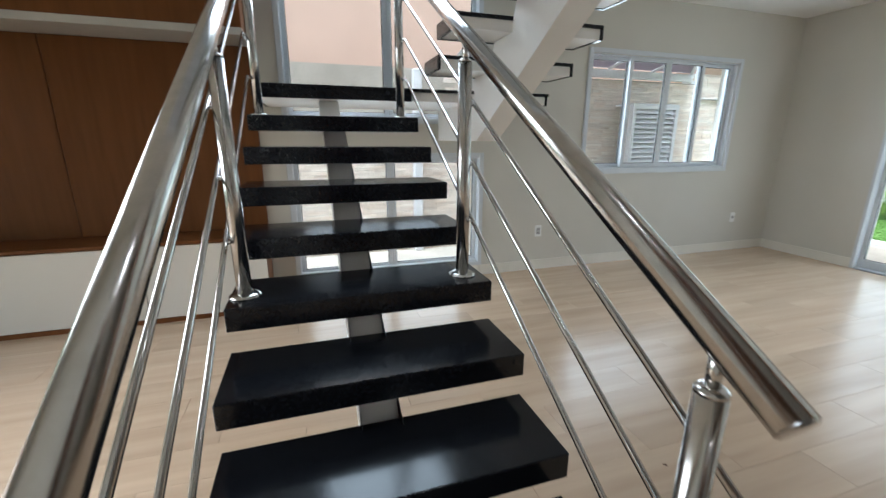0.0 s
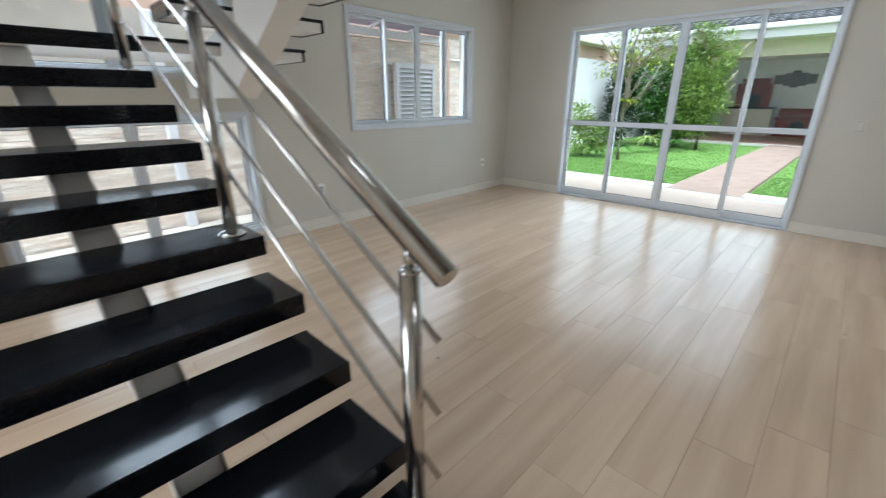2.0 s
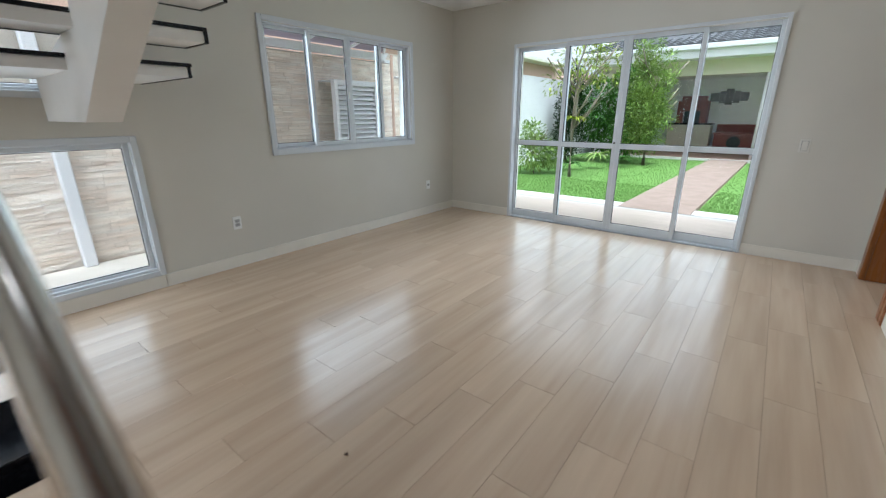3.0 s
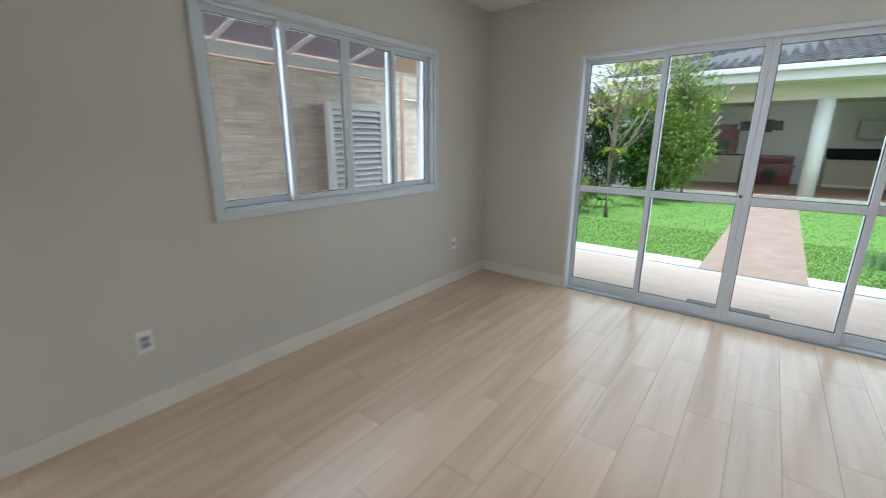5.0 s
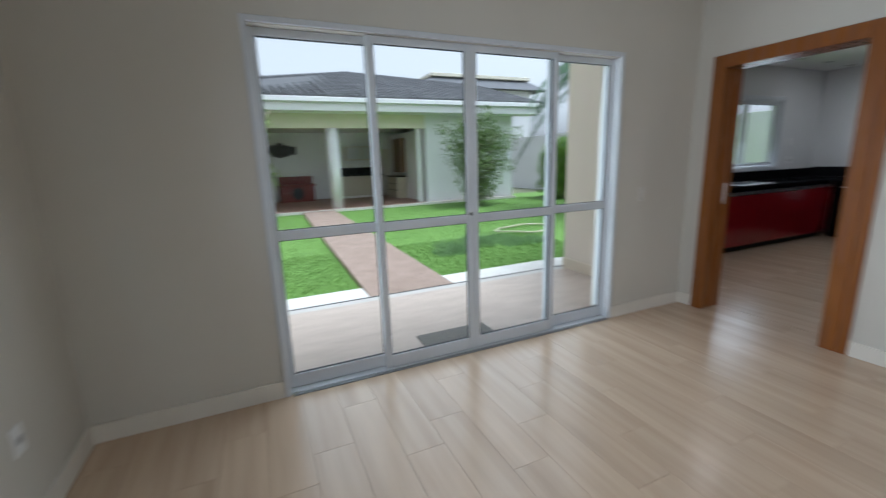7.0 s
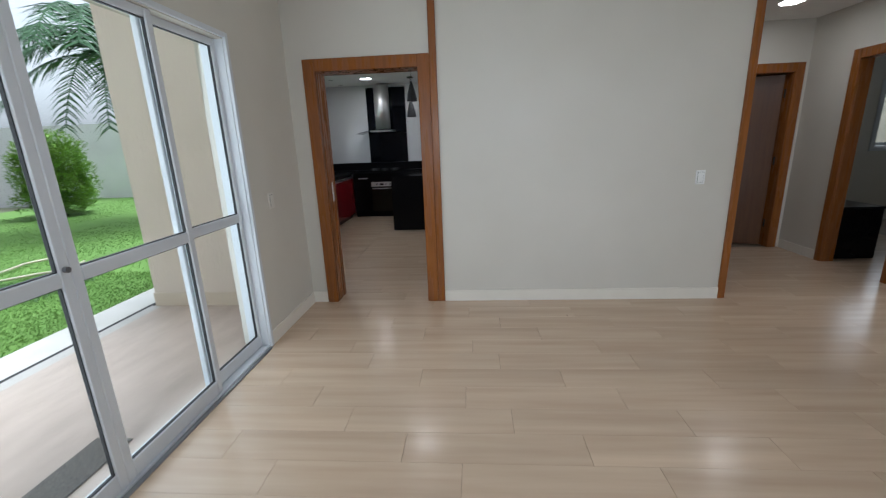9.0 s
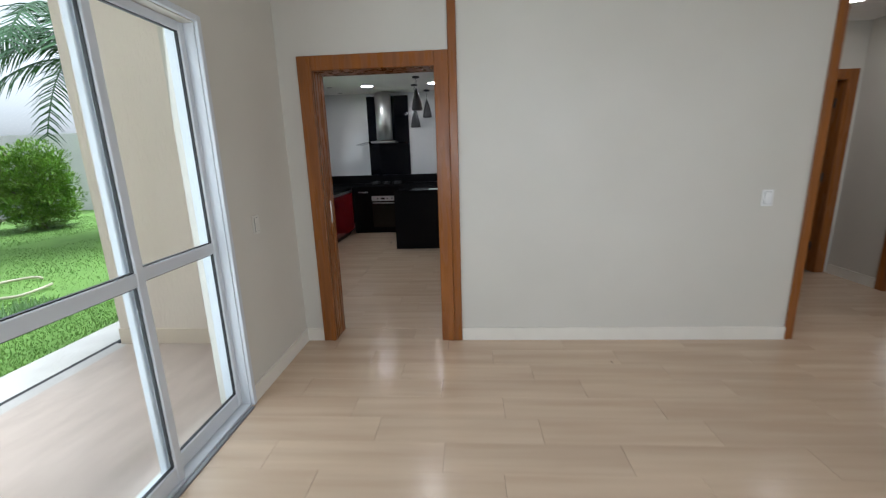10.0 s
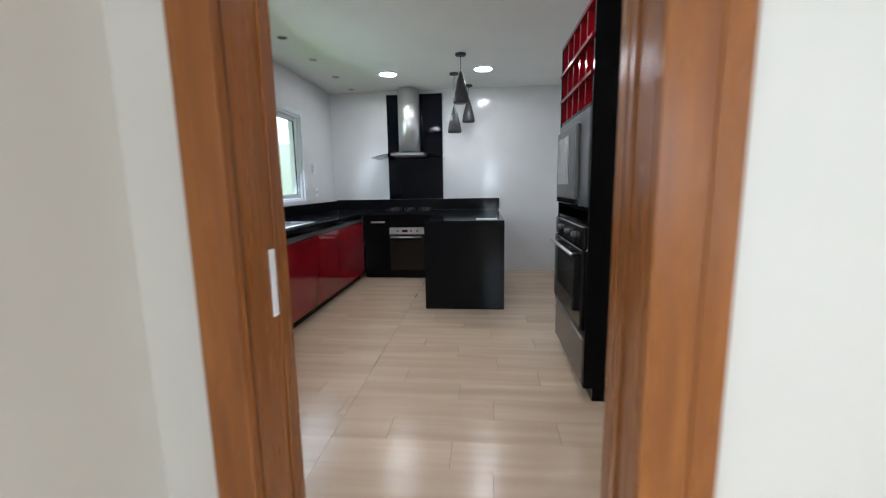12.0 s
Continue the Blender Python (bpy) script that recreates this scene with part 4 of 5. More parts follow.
while z < 2.46:
    ph = min(0.152, 2.47 - z)
    y = -7.5 - 0.17 * (row % 3)
    while y < 2.3:
        pw = min(rng.uniform(0.40, 0.60), 2.3 - y + 0.001)
        cuts = [0.0]
        while cuts[-1] < 1:
            cuts.append(min(1.0, cuts[-1] + rng.uniform(0.14, 0.36)))
        for c0, c1 in zip(cuts, cuts[1:]):
            v = 0.0
            while v < 1:
                w = min(1.0, v + rng.uniform(0.28, 0.9))
                if 1 - w < 0.12:
                    w = 1.0
                y0, y1, z0, z1 = y + v * pw, y + w * pw - 0.0006, z + c0 * ph, z + c1 * ph - 0.0004
                v = w
                if (y0 < -3.75 and z1 > 1.62 and y1 > -6.5) or (y0 < 0.85 and z1 > 2.31):
                    continue
                x1, e = -2.25 + rng.uniform(0.005, 0.011), 0.0012
                vs = [(-2.26, y0, z0), (-2.26, y1, z0), (-2.26, y1, z1), (-2.26, y0, z1), (x1, y0 + e, z0 + e), (x1 + rng.uniform(-0.005, 0.005), y1 - e, z0 + e),
                      (x1, y1 - e, z1 - e), (x1 + rng.uniform(-0.005, 0.005), y0 + e, z1 - e)]
                fs = [(4, 5, 6, 7), (0, 1, 5, 4), (1, 2, 6, 5), (2, 3, 7, 6), (3, 0, 4, 7)]
                if -1.9 < y0 < -0.45 and z0 > 1.0 and near < 300:
                    raw("stone_strip", vs, fs, CLAD, parent=bwall)
                    near += 1
                else:
                    n = len(far_v)
                    far_v += vs
                    far_f += [tuple(n + i for i in q) for q in fs]
        y += pw
    z += ph
    row += 1
raw("stone_cladding", far_v, far_f, CLADI, "beige ledge-stone cladding in thin strips on the boundary wall", "stone cladding", "stuff")
solid("wall_band", box(-2.30, -2.20, -3.5, 0.84, 2.325, 2.44, 0.004), WEXT, "white band on top of the stone wall", "trim", "structure")
pipe = thing("drain_pipe", "white square drain pipe fixed to the stone wall", "pipe", (-2.15, -4.08, -0.28))
part("pipe", box(-2.215, -2.09, -4.15, -4.03, -0.28, 2.28, 0.012), WEXT, pipe)
aw = thing("awning", "mauve translucent awning on white rafters over the alley", "awning", (-1.2, -1.3, 2.44))
MAUVE = bpy.data.materials.new("mauve_polycarbonate")
MAUVE.use_nodes = True
nn, ll = MAUVE.node_tree.nodes, MAUVE.node_tree.links
pb = nn["Principled BSDF"]
pb.inputs["Base Color"].default_value = (0.25, 0.222, 0.236, 1)
pb.inputs["Roughness"].default_value = 0.35
tl = nn.new("ShaderNodeBsdfTranslucent")
tl.inputs[0].default_value = (0.34, 0.300, 0.322, 1)
ms = nn.new("ShaderNodeMixShader")
ms.inputs[0].default_value = 0.6
ll.new(pb.outputs[0], ms.inputs[1]), ll.new(tl.outputs[0], ms.inputs[2]), ll.new(ms.outputs[0], nn["Material Output"].inputs["Surface"])
for k in range(5):
    y0, y1 = -3.5 + k * 0.868, -3.5 + (k + 1) * 0.868
    skew = 0.95 if k == 4 else 0.0
    own = bmesh.new()
    for t in (0.0, 0.008):
        own.faces.new([own.verts.new(v) for v in ((-2.25, y0, 2.47 + t), (-1.15, y0, 2.73 + t), (-1.15, y1 - 0.01 - skew, 2.73 + t), (-2.25, y1 - 0.01, 2.47 + t))])
    part("sheet", own, MAUVE, aw, "mauve translucent sheet")
    part("rafter", rod((-2.24, y0, 2.44), (-1.15, y0, 2.70), 0.025, seg=4), WEXT, aw, "white steel rafter")
part("rafter", rod((-2.24, 0.83, 2.44), (-1.15, -0.12, 2.70), 0.025, seg=4), WEXT, aw, "white steel rafter")
# louvred cabinet on the stone wall
lv = thing("louvred_cabinet", "white aluminium louvred cabinet standing against the stone wall", "louvred cabinet", (-2.0, -0.22, -0.28))
LX = -1.80
part("side", box(LX - 0.09, LX + 0.004, -0.70, -0.635, -0.28, 1.885, 0.004), WEXT, lv)
part("side", box(LX - 0.09, LX, 0.155, 0.22, -0.28, 1.885, 0.004), WEXT, lv)
part("head", box(LX - 0.09, LX, -0.634, 0.154, 1.825, 1.885, 0.004), WEXT, lv)
part("top_board", box(-2.22, LX, -0.70, 0.22, 1.886, 1.905, 0.003), WEXT, lv)
# back board coloured grey for the shade behind the slats
part("back", box(LX - 0.088, LX - 0.080, -0.634, 0.154, -0.28, 1.824), mat("shaded_back_board", (0.35, 0.37, 0.38), None, 0.7), lv)
for ya, yb in ((-0.633, 0.153),):
    for k in range(27):
        z = -0.22 + k * 0.076
        own = bmesh.new()
        q = [own.verts.new(v) for v in ((LX - 0.070, ya, z + 0.055), (LX - 0.01, ya, z), (LX - 0.01, yb, z), (LX - 0.070, yb, z + 0.055))]
        r = [own.verts.new(v.co + Vector((0, 0, 0.012))) for v in q]
        own.faces.new(q), own.faces.new(r[::-1])
        for i in range(4):
            own.faces.new((q[i], q[(i + 1) % 4], r[(i + 1) % 4], r[i]))
        part("slat", own, WEXT, lv)
solid("wall_rail", rod((-2.215, 1.06, 2.06), (-2.215, 2.28, 2.06), 0.018, seg=10), BRUSHED, "thin grey metal rail fixed along the stone wall", "rail", smooth=True)
# terracotta downpipe at the end of the alley
solid("copper_pipe", rod((-1.97, 0.75, -0.28), (-1.97, 0.75, 2.40), 0.028, seg=12), PEACH, "terracotta coloured pipe on the stone wall", "pipe")

# ---------------------------------------------------------------- garden house
HX = 10.65
gh = thing("garden_house", "white garden house with a veranda and dark tiled roof", "garden house", (5, 15, -0.1))
PORCH = mat("brown_veranda_tile", (0.36, 0.22, 0.17), (0.30, 0.18, 0.135), 0.45, scale=3)
CREAMB = mat("cream_beam_paint", (0.76, 0.71, 0.60), (0.72, 0.67, 0.56), 0.8, scale=2)
part("veranda_floor", box(-2.2, HX, 12.10, 17.2, -0.36, -0.02), PORCH, gh, "brown tiled veranda floor")
part("step_edge", box(-2.2, HX, 12.02, 12.098, -0.36, -0.015, 0.004), PALESTONE, gh)
part("column", rod((3.33, 12.40, -0.02), (3.33, 12.40, 2.66), 0.20, seg=32), WEXT, gh, "round white column", True)
part("front_beam", box(-2.2, 6.748, 12.26, 12.55, 2.66, 3.155), CREAMB, gh, "cream painted beam")
part("wall_block", box(6.75, HX, 12.26, 12.52, -0.02, 3.12), WEXT, gh)
part("end_wall", box(HX - 0.2, HX, 12.521, 17.0, -0.02, 3.3), WEXT, gh)
part("post", box(6.42, 6.57, 12.32, 12.48, -0.02, 2.659, 0.004), WEXT, gh)
part("wall_return", box(6.75, 6.95, 12.521, 17.0, -0.02, 2.659), WEXT, gh)
part("back_wall", box(-2.2, HX, 17.0, 17.2, -0.36, 3.4), WEXT, gh)
part("end_wall", box(-2.19, -2.0, 12.551, 17.0, -0.02, 3.2), WEXT, gh)
part("veranda_ceiling", box(-2.0, HX, 12.551, 17.0, 2.84, 2.90), WHITE, gh)
part("soffit", box(-2.6, HX + 0.85, 11.55, 12.26, 3.12, 3.155), WEXT, gh)
part("fascia", box(-2.6, HX + 0.85, 11.50, 11.549, 3.12, 3.41, 0.004), WEXT, gh, "white fascia board")
part("gutter", box(-2.65, HX + 0.9, 11.38, 11.499, 3.37, 3.52, 0.015), WEXT, gh, "white gutter")
ROOF = mat("dark_grey_roof_tile", (0.085, 0.088, 0.095), (0.13, 0.13, 0.135), 0.7, scale=8, per="island", spread=0.25)


def ridge(x):
    return 4.60 + (5.35 - 4.60) * (x + 2.6) / 7.5 if x < 4.9 else 5.35 - (x - 4.9) * 0.045


verts, faces = [], []
nu, nv = 49, 17
for i in range(nu):
    for j in range(nv):
        xa, xb = -2.6 + (HX + 3.45) * i / nu, -2.6 + (HX + 3.45) * (i + 1) / nu
        n = len(verts)
        for t, lift in ((j / nv, 0.05), ((j + 1.06) / nv, 0.012)):
            for s, up in ((0.0, 0.0), (0.28, 0.045), (0.56, 0.045), (0.82, 0.0), (1.0, -0.008)):
                x = xa + (xb - xa) * s
                verts.append((x, 11.4 + 5.6 * t, 3.51 + (ridge(x) - 3.51) * t + lift + up))
        for s in range(4):
            faces.append((n + s, n + s + 1, n + 6 + s, n + 5 + s))
        m = len(verts)
        for s in range(5):
            v = verts[n + s]
            verts.append((v[0], v[1], v[2] - 0.05))
        for s in range(4):
            faces.append((m + s, m + s + 1, n + s + 1, n + s))
raw("roof_tiles", verts, faces, ROOF, "dark grey curved roof tiles", parent=gh, kind="stuff")
own = bmesh.new()
prof = [[own.verts.new(v) for v in ((x, 11.4, 3.47), (x, 17.0, ridge(x) - 0.04), (x, 21.0, 3.47))] for x in (-2.6, 4.9, HX + 0.85)]
for p, q in zip(prof, prof[1:]):
    own.faces.new((p[0], q[0], q[1], p[1])), own.faces.new((p[1], q[1], q[2], p[2]))
own.faces.new(prof[0]), own.faces.new(prof[2])
part("roof_deck", own, ROOF, gh, "dark roof")
# in the veranda
BRICK = mat("dark_red_brick_paint", (0.20, 0.035, 0.025), (0.15, 0.025, 0.018), 0.6, scale=14, bump=0.3, bscale=30)
CREAMC = mat("cream_cabinet_front", (0.58, 0.53, 0.42), (0.54, 0.49, 0.38), 0.5, scale=3)
bq = thing("brick_barbecue", "dark red brick barbecue on a cream counter with a black top", "barbecue", (0.6, 16.5, 0))
part("counter", box(-0.2, 1.45, 16.1, 16.99, -0.02, 1.0), CREAMC, bq)
part("counter_top", box(-0.25, 1.5, 16.05, 16.99, 1.001, 1.07, 0.004), STONE, bq, "black stone top")
bm = box(0.05, 0.30, 16.3, 16.99, 1.071, 1.95)
box(0.95, 1.2, 16.3, 16.99, 1.071, 1.95, bm=bm)
box(0.3, 0.95, 16.3, 16.99, 1.55, 1.95, bm=bm)
box(0.15, 1.1, 16.45, 16.99, 1.951, 2.15, bm=bm)
part("hearth", bm, BRICK, bq, "red brick hearth with a dark mouth")
part("mouth", box(0.301, 0.949, 16.6, 16.98, 1.072, 1.549), IRON, bq)
ob = thing("wood_oven", "low dark red brick wood-fired oven against the veranda wall", "wood oven", (2.3, 16.5, 0))
part("body", box(1.62, 3.05, 16.2, 16.99, -0.02, 0.62, 0.01), BRICK, ob)
part("backrest", box(1.62, 3.05, 16.7, 16.99, 0.621, 1.02, 0.01), BRICK, ob)
part("ledge", box(1.57, 3.10, 16.1, 16.69, 0.621, 0.70, 0.01), BRICK, ob)
own = lathe([(0.24, 0), (0.25, 0.02), (0.22, 0.03)], (0, 0, 0), 24)
own.transform(Matrix.Translation((2.35, 16.185, 0.32)) @ Matrix.Rotation(radians(90), 4, "X"))
part("mouth", own, IRON, ob, "round dark mouth")
dc = thing("wall_decoration", "black stepped panel picture on the veranda wall", "wall decoration", (1.85, 16.98, 2.1))
for x0, x1, z0, z1 in ((1.15, 1.48, 1.93, 2.27), (1.485, 1.70, 1.86, 2.33), (1.705, 1.98, 1.80, 2.42), (1.985, 2.22, 1.86, 2.33), (2.225, 2.52, 1.93, 2.27)):
    part("panel", box(x0, x1, 16.95, 16.99, z0, z1, 0.003), mat("black_print", (0.02, 0.02, 0.024), (0.05, 0.05, 0.055), 0.5, scale=8), dc)
kc = thing("veranda_counter", "cream veranda counter with a black stone top", "counter", (5.0, 16.6, 0))
part("body", box(3.95, 6.15, 16.35, 16.99, 0.08, 0.93), CREAMC, kc)
part("leg_band", box(3.95, 6.15, 16.40, 16.99, -0.02, 0.079), WHITE, kc)
part("top", box(3.92, 6.2, 16.3, 16.99, 0.931, 1.0, 0.004), STONE, kc)
part("splashback", box(3.92, 6.2, 16.96, 16.995, 1.001, 1.30), STONE, kc)
ws = thing("wall_cabinet", "pale wall cabinet with glass fronts above the veranda counter", "wall cabinet", (5.3, 16.9, 1.65))
part("body", box(4.6, 6.05, 16.70, 16.99, 1.62, 2.22, 0.004), CREAMC, ws)
for x in (4.64, 5.36):
    part("door", box(x, x + 0.66, 16.68, 16.699, 1.66, 2.18, 0.003), mat("pale_glass_front", (0.55, 0.58, 0.58), None, 0.1), ws)
vd = thing("veranda_door", "white panel door in the veranda wall", "door", (6.65, 16.98, 0))
part("leaf", box(6.28, 6.74, 16.96, 16.99, -0.02, 2.10, 0.003), LACQUER, vd)
part("frame", box(6.22, 6.295, 16.94, 16.992, -0.02, 2.18), WEXT, vd)
wp = thing("wooden_wall_cabinet", "brown wooden cabinet hanging above the side counter", "wall cabinet", (6.9, 15.1, 1.3))
part("body", box(6.54, 6.745, 14.6, 15.7, 1.05, 2.45, 0.004), mat("dull_brown_wood", (0.20, 0.13, 0.08), (0.14, 0.09, 0.055), 0.5, scale=4, stretch=(6, 6, 0.5)), wp)
sc = thing("side_counter", "small cream counter with a black top at the veranda's end", "counter", (7.0, 15.2, 0))
part("body", box(6.30, 6.74, 14.6, 15.9, -0.02, 0.86), CREAMC, sc)
# raised dark strips, the shade of the drawer gaps put into colour
for z in (0.30, 0.57):
    part("drawer_gap", box(6.294, 6.2995, 14.62, 15.88, z, z + 0.03), RUBBER, sc, "dark strip for the shadow gap between drawers")
part("top", box(6.25, 6.745, 14.55, 15.95, 0.861, 0.92, 0.004), STONE, sc)

# the garden house and what stands in it, brought to their distance
for t in (gh, bq, ob, dc, kc, ws, vd, sc, wp):
    p = t.location
    t.location = (1.32 + (p.x - 1.1) * 0.929, -2.5 + (p.y + 2.5) * 0.929, -0.02 + (p.z + 0.02) * 0.958)
    t.scale = (0.929, 0.929, 0.958)

# houses far behind
FROOF = mat("far_roof_tile", (0.16, 0.165, 0.18), (0.12, 0.125, 0.14), 0.8, scale=3)
fh = thing("far_house", "white two-storey house far behind with a grey hipped roof", "house", (18.0, 30, 0))
part("wall", box(14.8, 25.0, 30.4, 38, -0.36, 7.35), WEXT, fh)
bm = bmesh.new()
ea = [bm.verts.new(v) for v in ((13.3, 29.6, 7.35), (26.4, 29.6, 7.35), (26.4, 39, 7.35), (13.3, 39, 7.35))]
rt = [bm.verts.new(v) for v in ((15.4, 30.6, 8.25), (24.6, 30.6, 8.25), (24.6, 37, 8.25), (15.4, 37, 8.25))]
bm.faces.new(ea), bm.faces.new(rt)
for k in range(4):
    bm.faces.new((ea[k], ea[(k + 1) % 4], rt[(k + 1) % 4], rt[k]))
part("roof", bm, FROOF, fh, "grey hipped roof")
part("fascia", box(15.1, 24.9, 30.3, 37.3, 8.251, 8.52, 0.02), CREAMB, fh, "cream painted parapet")
for xa in (15.6, 18.2, 20.8):
    part("window", box(xa, xa + 1.3, 30.36, 30.399, 6.0, 7.1), BGLASS, fh)
fh = thing("far_house", "cream house far behind with a low flat roof", "house", (0.5, 34, 0))
part("wall", box(-9.0, 4.2, 34, 44, -0.36, 7.9), CREAMB, fh)
part("roof", box(-9.4, 4.6, 33.6, 44.4, 7.901, 8.2, 0.02), CREAMB, fh)

# garden hose
pts = []
for k in range(60):
    a = k / 59 * 5.2
    pts.append((6.1 + 0.62 * math.cos(a) + 0.08 * math.sin(5 * a), 4.7 + 0.42 * math.sin(a) + 0.1 * math.sin(2.3 * a), -0.055))
solid("garden_hose", tube(pts, 0.018, 8), mat("pale_hose_rubber", (0.55, 0.50, 0.38), None, 0.5), "pale garden hose lying on the lawn", "hose", smooth=True)

# ---------------------------------------------------------------- plants


def leafmat(name, a, b):
    return mat(name, a, b, 0.45, scale=3, per="island", spread=0.35, spec=0.2)


def leaves(rng, spots, count, size, droop=0.3, shell=0.55, slim=0.42):
    """Folded leaves scattered in ragged clumps (x, y, z, rx, rz)."""
    verts, faces = [], []
    total = sum(s[3] ** 2 * s[4] for s in spots)
    for x, y, z, rx, rz in spots:
        for _ in range(int(count * rx * rx * rz / total)):
            d = Vector((rng.gauss(0, 1), rng.gauss(0, 1), rng.gauss(0, 1))).normalized()
            r = shell + (1 - shell) * rng.random() if rng.random() < 0.8 else rng.random()
            r *= 0.86 + 0.3 * noise.noise(d * 2.3 + Vector((x, y, z)))
            p = Vector((x + d.x * rx * r, y + d.y * rx * r, z + d.z * rz * r))
            out = (d + Vector((rng.uniform(-0.8, 0.8), rng.uniform(-0.8, 0.8), rng.uniform(-0.5, 0.7) - droop))).normalized()
            side = out.cross(Vector((rng.uniform(-0.3, 0.3), rng.uniform(-0.3, 0.3), 1))).normalized()
            up = side.cross(out)
            s = size * rng.uniform(0.6, 1.3)
            n = len(verts)
            verts += [p, p + out * s * 0.5 + side * s * slim * 0.5 + up * s * 0.08, p + out * s - up * s * 0.06, p + out * s * 0.5 - side * s * slim * 0.5 + up * s * 0.08]
            faces += [(n, n + 1, n + 2), (n, n + 2, n + 3)]
    return verts, faces


BARK = mat("grey_brown_bark", (0.30, 0.26, 0.20), (0.19, 0.16, 0.12), 0.9, scale=14, bump=0.6, bscale=40, stretch=(1, 1, 0.3))
L_LIGHT = leafmat("light_green_leaf", (0.36, 0.47, 0.13), (0.16, 0.26, 0.06))
L_MID = leafmat("mid_green_leaf", (0.08, 0.20, 0.03), (0.045, 0.13, 0.018))
L_DARK = leafmat("dark_green_leaf", (0.022, 0.06, 0.014), (0.012, 0.035, 0.008))
L_GREY = leafmat("grey_green_leaf", (0.25, 0.34, 0.14), (0.14, 0.21, 0.08))
L_CON = leafmat("fresh_conifer_green", (0.27, 0.42, 0.08), (0.15, 0.28, 0.045))
L_PALM = leafmat("palm_leaf", (0.085, 0.17, 0.08), (0.05, 0.115, 0.055))


def limbs(rng, base, top, r, forks, reach):
    bm = tube([base, (base[0] + rng.uniform(-.05, .05), base[1], base[2] + (top - base[2]) * 0.5), (base[0] + rng.uniform(-.1, .1), base[1], top)], r, 9)
    for _ in range(forks):
        z = base[2] + (top - base[2]) * rng.uniform(0.35, 1.0)
        a, l = rng.uniform(0, 6.28), reach * rng.uniform(0.6, 1.1)
        p = Vector((base[0], base[1], z))
        q = p + Vector((math.cos(a) * l * 0.5, math.sin(a) * l * 0.5, l * 0.45))
        e = q + Vector((math.cos(a + 0.4) * l * 0.45, math.sin(a + 0.4) * l * 0.45, l * 0.55))
        tube([p, q, e], r * 0.38, 6, bm)
        f = q + Vector((math.cos(a - 0.9) * l * 0.4, math.sin(a - 0.9) * l * 0.4, l * 0.4))
        tube([q, f], r * 0.25, 5, bm)
    return bm


def plant(name, label, category, base, top, r, forks, reach, spots, count, size, material, seed, droop=0.3, slim=0.42, shell=0.55):
    rg = random.Random(seed)
    t = thing(name, label, category, base)
    part("trunk", limbs(rg, base, top, r, forks, reach), BARK, t, "", True)
    v, f = leaves(rg, spots, count, size, droop, shell, slim)
    raw("crown", v, f, material, parent=t)
    return t


plant("shrub", "tall leafy green shrub beside the garden path", "shrub", (0.75, 8.6, -0.1), 2.4, 0.05, 9, 0.8,
      [(0.55, 8.6, 0.9, 0.75, 0.8), (0.6, 8.5, 1.7, 0.75, 0.75), (0.5, 8.7, 2.5, 0.55, 0.7), (0.95, 8.4, 1.4, 0.45, 0.5), (0.35, 8.6, 3.1, 0.32, 0.5), (0.95, 8.8, 2.3, 0.36, 0.4), (1.25, 8.3, 2.35, 0.24, 0.34), (0.15, 8.4, 3.55, 0.2, 0.36), (0.8, 8.4, 3.2, 0.22, 0.34), (1.3, 8.3, 1.2, 0.26, 0.26), (-0.1, 8.5, 2.4, 0.28, 0.3), (1.1, 8.5, 2.85, 0.2, 0.3)], 9500, 0.125, L_LIGHT, 11, droop=0.05, slim=0.27, shell=0.2)
plant("shrub", "dense dark green shrub under the trees", "shrub", (-0.3, 9.2, -0.1), 1.6, 0.05, 6, 0.6,
      [(-0.3, 9.2, 0.8, 0.9, 0.9), (-0.9, 9.0, 1.2, 0.7, 0.9), (0.3, 9.6, 1.6, 0.8, 0.9), (-0.2, 9.8, 2.2, 0.8, 0.7), (-0.9, 8.8, 1.7, 0.8, 0.9), (0.1, 8.9, 1.0, 0.9, 1.0)], 7500, 0.14, L_MID, 12)
plant("garden_tree", "bare-limbed tree with pale trunk and thin crown", "tree", (-0.08, 4.91, -0.1), 2.2, 0.045, 10, 0.95,
      [(-0.04, 4.91, 2.58, 0.78, 0.55), (-0.35, 4.76, 2.11, 0.55, 0.40), (0.43, 5.15, 2.35, 0.55, 0.47), (0.2, 4.99, 2.97, 0.55, 0.40)], 1000, 0.11, leafmat("yellow_green_leaf", (0.36, 0.42, 0.09), (0.22, 0.30, 0.05)), 13)
plant("cypress", "narrow dark green cypress against the garden wall", "conifer", (-1.55, 8.2, -0.1), 2.4, 0.06, 4, 0.3,
      [(-1.5, 8.2, 0.7, 0.62, 0.8), (-1.5, 8.2, 1.5, 0.58, 0.8), (-1.5, 8.2, 2.2, 0.42, 0.75)], 6500, 0.10, L_DARK, 14, 0.0, 0.3)
plant("low_shrub", "low bright green shrub at the bed's edge", "shrub", (-1.05, 4.9, -0.1), 0.7, 0.025, 6, 0.4,
      [(-1.05, 4.9, 0.45, 0.50, 0.5), (-1.25, 5.1, 0.9, 0.38, 0.4), (-0.8, 5.3, 0.35, 0.4, 0.35)], 1500, 0.12, L_LIGHT, 15)
